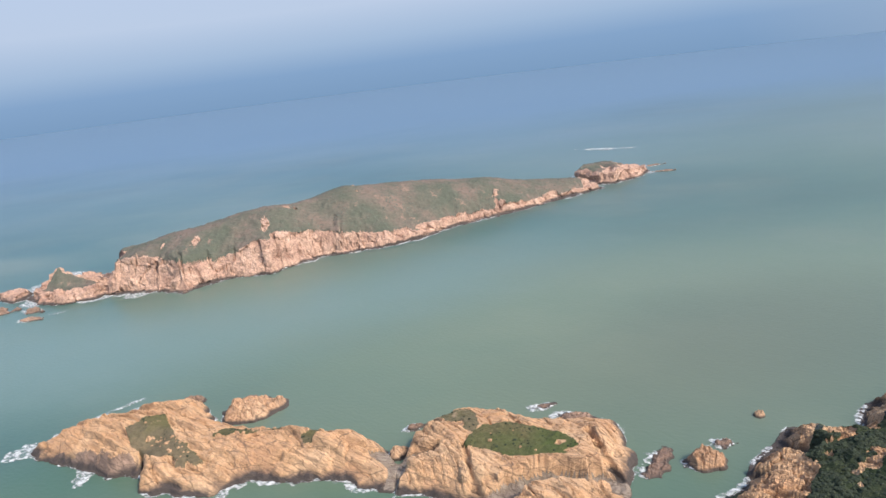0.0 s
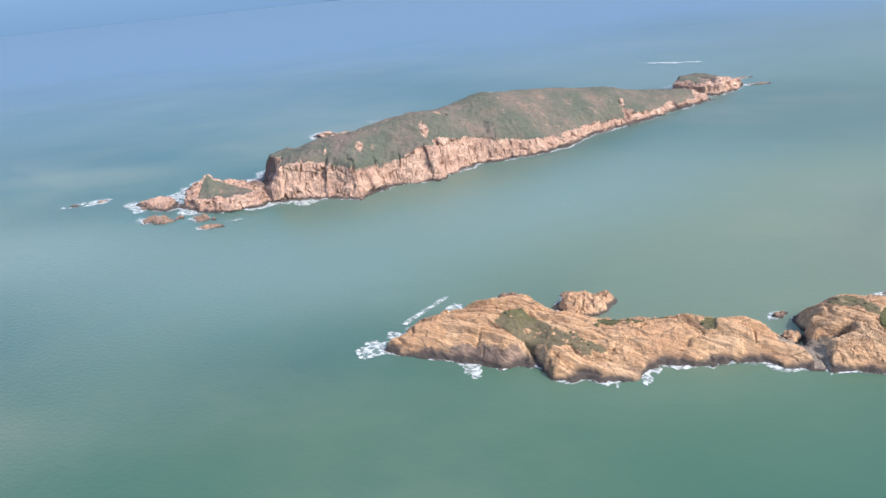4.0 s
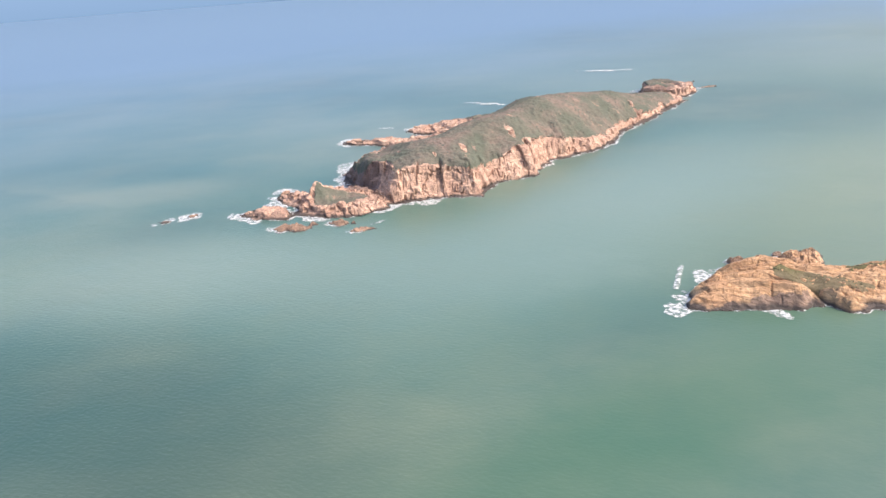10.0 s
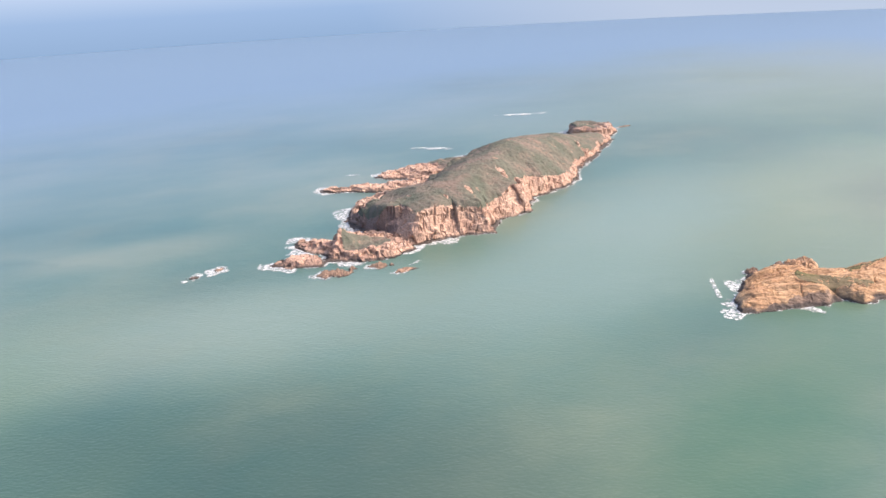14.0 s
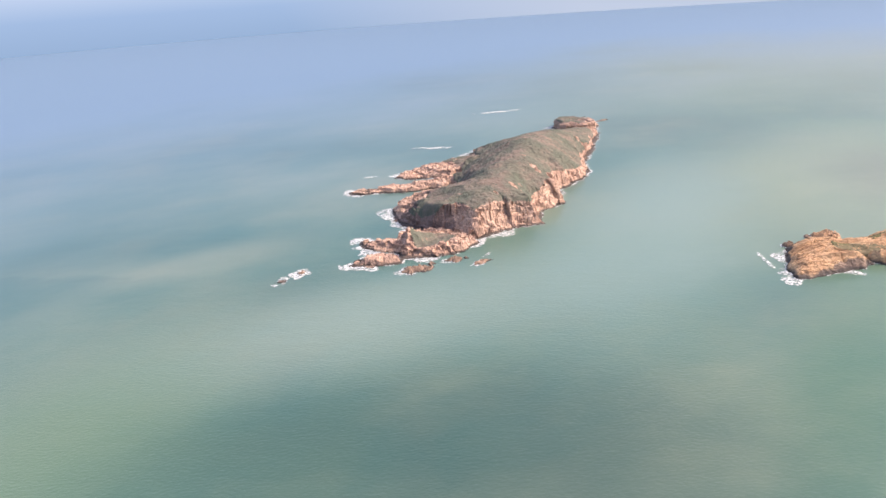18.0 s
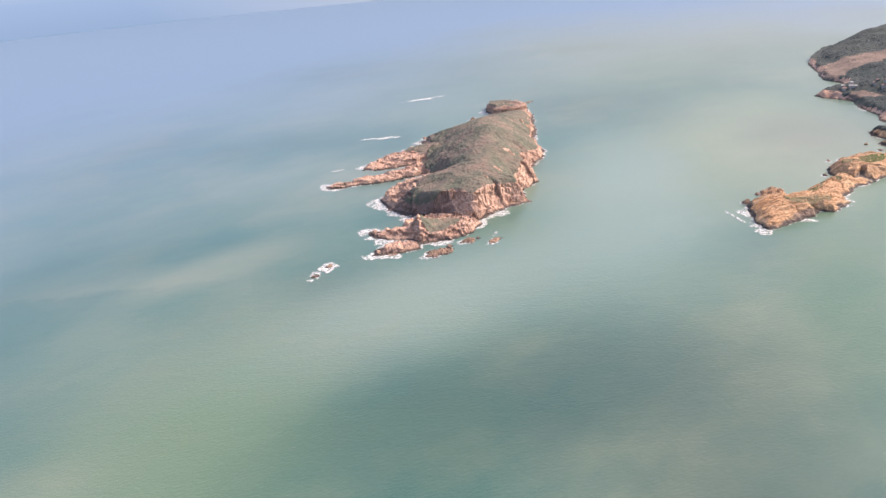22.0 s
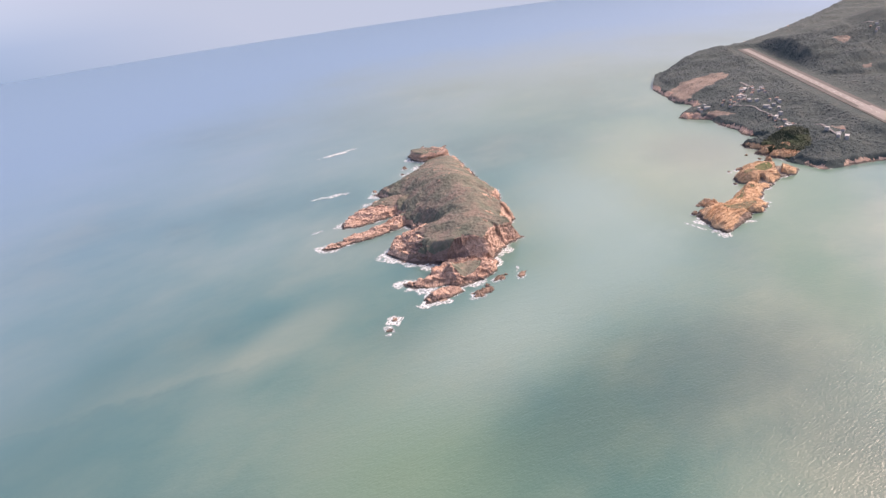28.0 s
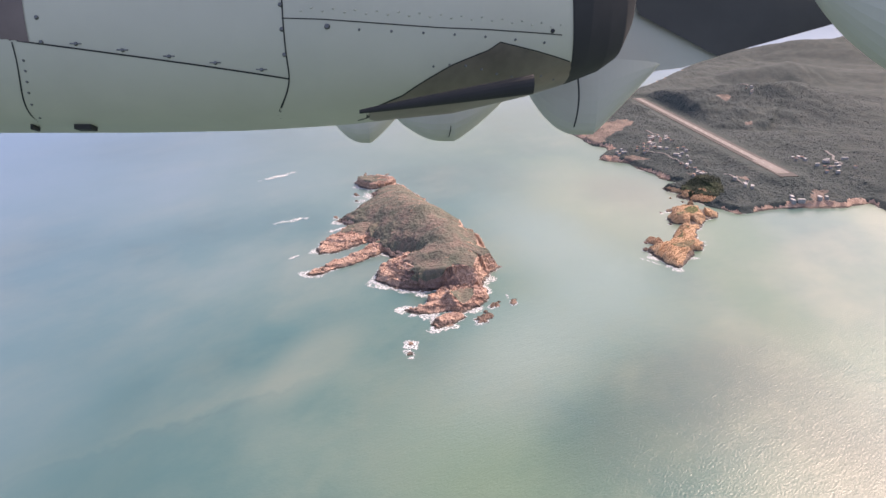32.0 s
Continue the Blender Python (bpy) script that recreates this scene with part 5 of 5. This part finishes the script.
clumps("woodland", build_woods(), M_HAZY_CANOPY, "dark low woodland over the hills, tinted blue for haze", "woodland")


# ---- boulders on the near island ----
def boulder_mesh(seed):
    bm = bmesh.new()
    bmesh.ops.create_icosphere(bm, subdivisions=2, radius=1.0)
    for v in bm.verts:
        f = 0.8 + 0.35 * noise.noise(v.co * 1.3 + Vector((seed, 0, 0))) + 0.15 * noise.noise(v.co * 3.1 + Vector((0, seed, 0)))
        v.co = Vector((v.co.x * f * 1.2, v.co.y * f, v.co.z * f * 0.75))
    return bm


boulders = [tagged(part("boulder", boulder_mesh(k * 3.7), M_ROCK_NEAR, None), "pale weathered granite boulder lying among grass and rock", "boulder", "boulders on the near island") for k in range(3)]


def place_boulders():
    x, y, z, d, green = NEAR
    rng = random.Random(11)
    spots = [(j, i) for j, i in zip(*np.nonzero(green)) if x[j, i] < -60]
    east = [(j, i) for j, i in zip(*np.nonzero(green)) if x[j, i] > 0]
    scree, _ = along([(-96, 206, 0), (-89, 198, 0), (-80, 191, 0), (-70, 200, 0), (-58, 200, 0)], x, y)
    loose = [(j, i) for j, i in zip(*np.nonzero((scree < 4.5) & (d > 4)))]
    for k in range(78):
        j, i = rng.choice(loose if k > 12 else spots if k % 3 else east)
        size = 0.28 + 0.55 * rng.random() ** 2
        m = Matrix.LocRotScale((x[j, i], y[j, i], z[j, i] + 0.1 * size), Euler((rng.uniform(-0.3, 0.3), rng.uniform(-0.3, 0.3), rng.uniform(0, 6))), (size, size, size))
        if k < 3:
            boulders[k].matrix_basis = m
        else:
            copy = boulders[k % 3].copy()
            scene.collection.objects.link(copy)
            copy.matrix_basis = m


place_boulders()


# ---- the aircraft's engine nacelle and wing, where it flies at the end of the walk ----
# Local axes: x aft along the nacelle, y outboard, z up, from the cabin window.
M_COWL = plain("pale_grey_green_aircraft_paint", (0.45, 0.438, 0.345), 0.5, vary=0.10, scale=2.0)
M_SCORCH = plain("heat_browned_metal", (0.20, 0.165, 0.13), 0.45, 0.4, vary=0.4, scale=5.0)
M_SOOT = plain("black_soot_paint", (0.030, 0.029, 0.028), 0.85, vary=0.4, scale=3.0)
M_GAP = plain("dark_panel_seam", (0.02, 0.02, 0.02), 0.8, vary=0.2)
M_INTAKE = plain("brown_anti_ice_strip", (0.16, 0.12, 0.105), 0.6, vary=0.3, scale=4.0)
M_STEEL = plain("dull_fastener_steel", (0.17, 0.17, 0.16), 0.4, 0.8, vary=0.3, scale=20)
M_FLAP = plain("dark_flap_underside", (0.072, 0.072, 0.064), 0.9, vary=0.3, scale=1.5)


def lerp_list(x, pairs):
    return np.interp(x, [a for a, _ in pairs], [b for _, b in pairs])


def build_aircraft():
    base = new("aircraft_wing_and_engine")
    xs = np.linspace(-3.3, 1.145, 760)
    th = np.linspace(math.radians(-100), math.radians(35), 270)
    s, t = np.meshgrid(xs, th)
    keel_line = [(-3.3, 0.705), (-1.9, 0.707), (-1.24, 0.718), (-0.92, 0.735), (-0.59, 0.757), (-0.27, 0.79), (0.05, 0.82), (0.5, 0.92), (0.76, 1.0), (0.92, 1.06), (1.02, 1.13), (1.08, 1.26), (1.12, 1.5), (1.145, 2.2)]
    half_width = [(-3.3, 0.72), (-0.6, 0.72), (0.2, 0.60), (0.8, 0.45), (1.1, 0.25), (1.145, 0.05)]
    low = lerp_list(s, keel_line)
    rz = (2.45 - low) / 2
    ry = lerp_list(s, half_width)
    k = 2 / 2.7
    y = 4.12 - ry * np.abs(np.cos(t)) ** k * np.sign(np.cos(t))
    z = low + rz + rz * np.abs(np.sin(t)) ** k * np.sign(np.sin(t))
    sc, zc = cells(s), cells(z)
    seam = 1.03 - 0.118 * (sc + 2.08)
    upper_seam = lerp_list(sc, [(-0.8, 1.138), (0.0, 1.124), (0.63, 1.14)])
    front = -2.145 - 0.09 * np.clip((1.0 - zc) / 0.24, 0, 2) ** 2
    joint = -0.79 - 0.17 * np.clip((0.92 - zc) / 0.2, 0, 2) ** 2.2
    scorch_line = [(-0.75, 0.56), (-0.56, 0.738), (-0.22, 0.834), (0.05, 0.965), (0.24, 1.04), (0.30, 1.08), (0.69, 1.035), (1.2, 1.0)]
    curve = lerp_list(sc, scorch_line)
    tail = sc > 0.72 - 0.10 * (zc - 1.0)
    brown = (zc < curve) & (sc > -0.72) & ~tail
    strip_zone = (sc < -2.06) & (sc > -2.20) & (zc > seam)
    zones = {
        "forward_cowl_door": (sc > front) & (sc < joint) & (zc > seam),
        "lower_cowl": (sc > front) & (sc < joint) & (zc <= seam),
        "nose_cowl": (sc <= front) & ~strip_zone,
        "aft_upper_panel": (sc >= joint) & (zc > upper_seam) & ~brown & ~tail,
        "aft_side_panel": (sc >= joint) & (zc <= upper_seam) & ~brown & ~tail,
    }
    nacelle = sheet("nacelle_frame", s, y + 0.02, z + 0.01, np.ones(sc.shape, bool), M_GAP, base)
    tagged(nacelle, "dark inner skin of the nacelle showing in the seams")
    for name, zone in zones.items():
        sheet(name, s, y, z, zone, M_COWL, nacelle)
    tagged(sheet("heat_shield", s, y, z, brown, M_SCORCH, nacelle), "browned metal behind the exhaust")
    tagged(sheet("tail_fairing", s, y, z, tail, M_SOOT, nacelle), "black rounded tail of the nacelle")
    tagged(sheet("anti_ice_strip", s, y - 0.004, z, strip_zone, M_INTAKE, nacelle), "brown riveted strip")

    def skin(px, pz):
        """The depth of the cowling's near face at a place."""
        lo = float(lerp_list(px, keel_line))
        r = (2.45 - lo) / 2
        sn = max(-1, min(1, (pz - lo - r) / r))
        ang = math.asin(max(-1, min(1, math.copysign(abs(sn) ** (1 / k), sn))))
        return 4.12 - float(lerp_list(px, half_width)) * abs(math.cos(ang)) ** k

    def button(px, pz, radius, name, mat=M_STEEL):
        bm = bmesh.new()
        bmesh.ops.create_cone(bm, cap_ends=True, segments=12, radius1=radius, radius2=radius * 0.7, depth=0.008, matrix=Matrix.Translation((px, skin(px, pz) - 0.003, pz)) @ pose(0, 0, 0, 90))
        return part(name, bm, mat, nacelle)

    def seam_line(pts, width):
        """A dark sealed gap between two panels, 2 mm proud of the skin."""
        bm = bmesh.new()
        last = None
        for (ax, az), (bx, bz) in zip(pts, pts[1:] + [(2 * pts[-1][0] - pts[-2][0], 2 * pts[-1][1] - pts[-2][1])]):
            n = Vector((-(bz - az), bx - ax)).normalized() * width / 2
            now = [bm.verts.new((ax + n.x * e, skin(ax + n.x * e, az + n.y * e) - 0.003, az + n.y * e)) for e in (-1, 1)]
            if last:
                bm.faces.new((*last, *now[::-1]))
            last = now
        tagged(part("panel_seam", bm, M_GAP, nacelle), "dark seam between cowling panels")

    seam_line([(-2.12 + 0.053 * i, 1.03 - 0.118 * (-0.04 + 0.053 * i)) for i in range(26)], 0.007)
    seam_line([(-0.795 + 0.055 * i, float(lerp_list(-0.795 + 0.055 * i, [(-0.8, 1.138), (0.0, 1.124), (0.63, 1.14)]))) for i in range(27)], 0.005)
    seam_line([(-2.145 - 0.09 * max(0, (1.0 - v) / 0.24) ** 2, float(v)) for v in np.linspace(1.03, 0.712, 40)], 0.007)
    seam_line([(-0.79 - 0.17 * max(0, (0.92 - v) / 0.2) ** 2.2, float(v)) for v in np.linspace(1.5, 0.742, 50)], 0.007)
    seam_line([(float(v), float(lerp_list(v, scorch_line))) for v in np.linspace(-0.5, 0.30, 50)] + [(float(v), float(lerp_list(v, scorch_line))) for v in np.linspace(0.32, 0.70, 16)], 0.005)
    seam_line([(0.72 - 0.10 * (v - 1.0), float(v)) for v in np.linspace(1.0, 1.6, 30)], 0.014)
    for i in range(5):
        px = -1.83 + 0.226 * i
        pz = 1.052 - 0.118 * (px + 2.08)
        button(px, pz, 0.011, "cowl_latch")
        bm = bmesh.new()
        near = skin(px, pz)
        box_mesh(bm, px - 0.028, px + 0.028, near - 0.006, near + 0.002, pz - 0.0025, pz + 0.0025)
        part("latch_slot", bm, M_STEEL, nacelle)
    for pz in (0.98, 1.09, 1.2):
        button(-0.80, pz, 0.012, "cowl_latch")
        button(-2.0, pz + 0.05, 0.012, "cowl_latch")
    button(-0.575, 1.105, 0.016, "fuel_drain_plug")
    button(0.58, 1.155, 0.013, "vent_hole", M_GAP)
    for i in range(26):
        button(-0.70 + 0.053 * i, 1.172 + 0.014 * (i % 2), 0.006, "rivet", M_COWL)
    for i in range(7):
        button(-0.42 + 0.16 * i, 1.098, 0.007, "screw")
    for i in range(6):
        button(-2.11 - 0.09 * ((0.05 + 0.045 * i) / 0.24) ** 2, 0.95 - 0.045 * i, 0.007, "rivet")
    for i in range(9):
        button(-0.05 + 0.085 * i, 0.955 + 0.012 * math.sin(i), 0.007, "rivet")
    for px, half, deep in ((-2.34, 0.008, 0.03), (-2.05, 0.05, 0.028)):
        bm = bmesh.new()
        box_mesh(bm, px - half, px + half, 3.98, 4.06, 0.71 - deep, 0.73)
        bmesh.ops.bevel(bm, geom=bm.edges[:], offset=0.004, segments=1, affect="EDGES")
        tagged(part("drain_mast", bm, M_SOOT, nacelle), "small black drain under the cowling")
    # exhaust stub: a flattened pipe that runs aft and up along the side
    bm = bmesh.new()
    rings = []
    for i in range(15):
        q = i / 14
        cx, cz = -0.42 + 0.88 * q, 0.69 + 0.15 * q
        rad = 0.012 + 0.05 * q**0.8
        rings.append([bm.verts.new((cx, 3.52 + 0.05 * q - 0.9 * rad * math.cos(a), cz + rad * math.sin(a) * 0.8)) for a in np.linspace(0, 2 * math.pi, 16, endpoint=False)])
    for a, b in zip(rings, rings[1:]):
        for i in range(16):
            bm.faces.new((a[i], a[(i + 1) % 16], b[(i + 1) % 16], b[i]))
    bm.faces.new(rings[0][::-1])
    bm.faces.new(rings[-1])
    tagged(part("exhaust_stub", bm, M_SOOT, nacelle), "sooty flattened exhaust pipe")

    def canoe(name, x0, x1, top, keel, depth, width, mat, lean=0.62, label="", rise=0.0):
        """A boat-shaped fairing that hangs under the wing: deepest towards its tail."""
        bm = bmesh.new()
        rings = []
        for i in range(25):
            q = i / 24
            fall = math.sin(math.pi / 2 * min(1, q / lean)) ** 0.8 if q < lean else 1 - max(0, (q - lean - 0.12) / (0.88 - lean)) ** 1.05
            cx = x0 + (x1 - x0) * q
            t0 = top + rise * q
            half = width * (0.12 + 0.88 * math.sin(math.pi * min(1, max(0, q))) ** 0.6)
            low = t0 - (t0 - keel) * fall - 0.004
            rings.append([bm.verts.new((cx, depth + half * math.cos(a), t0 + (low - t0) * math.sin(a) ** 0.7)) for a in np.linspace(0, math.pi, 14)])
        for a, b in zip(rings, rings[1:]):
            for i in range(13):
                bm.faces.new((a[i], a[i + 1], b[i + 1], b[i]))
            bm.faces.new((a[13], a[0], b[0], b[13]))
        for v in (rings[0], rings[-1]):
            bm.faces.new(v)
        bmesh.ops.recalc_face_normals(bm, faces=bm.faces)
        return tagged(part(name, bm, mat, base), label or "pale grey flap-track fairing under the wing")

    canoe("flap_track_fairing", 0.52, 1.56, 1.33, 0.83, 5.05, 0.16, M_COWL, 0.42)
    canoe("flap_track_fairing", -0.48, 0.62, 1.34, 1.10, 7.1, 0.25, M_COWL, 0.42, rise=0.18)
    canoe("flap_track_fairing", -1.42, -0.58, 1.66, 1.37, 9.0, 0.25, M_COWL, 0.47, rise=0.06)
    canoe("flap_track_fairing", 2.42, 4.2, 1.75, 1.05, 4.6, 0.30, M_COWL, 0.55)
    for cx, dy, hi, lo in ((0.915, 5.05, 1.28, 0.86), (0.05, 7.1, 1.33, 1.12)):
        bm = bmesh.new()
        last = None
        for i in range(13):
            q = i / 12
            x = cx + 0.035 * math.sin(2.2 * q) - 0.02 * q * q
            now = [bm.verts.new((x + e * 0.004, dy - 0.225 + 0.10 * q**3 + dd, hi + (lo - hi) * q)) for e in (-1, 1) for dd in (0, 0.02)]
            if last:
                for a, b in ((0, 2), (1, 3), (0, 1), (2, 3)):
                    bm.faces.new((last[a], last[b], now[b], now[a]))
            last = now
        part("hinge_gap", bm, M_GAP, base)
    # wing trailing edge and flap, thick plates that run outboard
    def plate(name, corners, y0, y1, mat, label):
        bm = bmesh.new()
        a = [bm.verts.new((x, y0, z)) for x, z in corners]
        b = [bm.verts.new((x * y1 / y0, y1, z * y1 / y0 + 0.02)) for x, z in corners]
        n = len(corners)
        bm.faces.new(a)
        bm.faces.new(b[::-1])
        for i in range(n):
            bm.faces.new((a[i], b[i], b[(i + 1) % n], a[(i + 1) % n]))
        bmesh.ops.recalc_face_normals(bm, faces=bm.faces)
        return tagged(part(name, bm, mat, base), label)

    plate("wing_root_panel", [(1.24, 2.2), (1.24, 1.40), (1.50, 1.30), (1.60, 1.325), (1.77, 1.345), (2.05, 1.43), (2.3, 2.2)], 5.2, 5.34, M_COWL, "pale grey underside of the wing behind the nacelle")
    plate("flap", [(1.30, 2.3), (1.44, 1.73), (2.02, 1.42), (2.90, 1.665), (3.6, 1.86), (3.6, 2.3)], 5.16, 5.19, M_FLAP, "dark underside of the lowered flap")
    turn = look((-804.41, 363.73, 271.90), (-711.99, 376.20, 235.78), -1.71)
    base.matrix_basis = turn @ Matrix(((1, 0, 0, 0), (0, 0, 1, 0), (0, -1, 0, 0), (0, 0, 0, 1)))
    tagged(base, "grey turboprop engine nacelle under a wing with flap fairings", "aircraft")


build_aircraft()
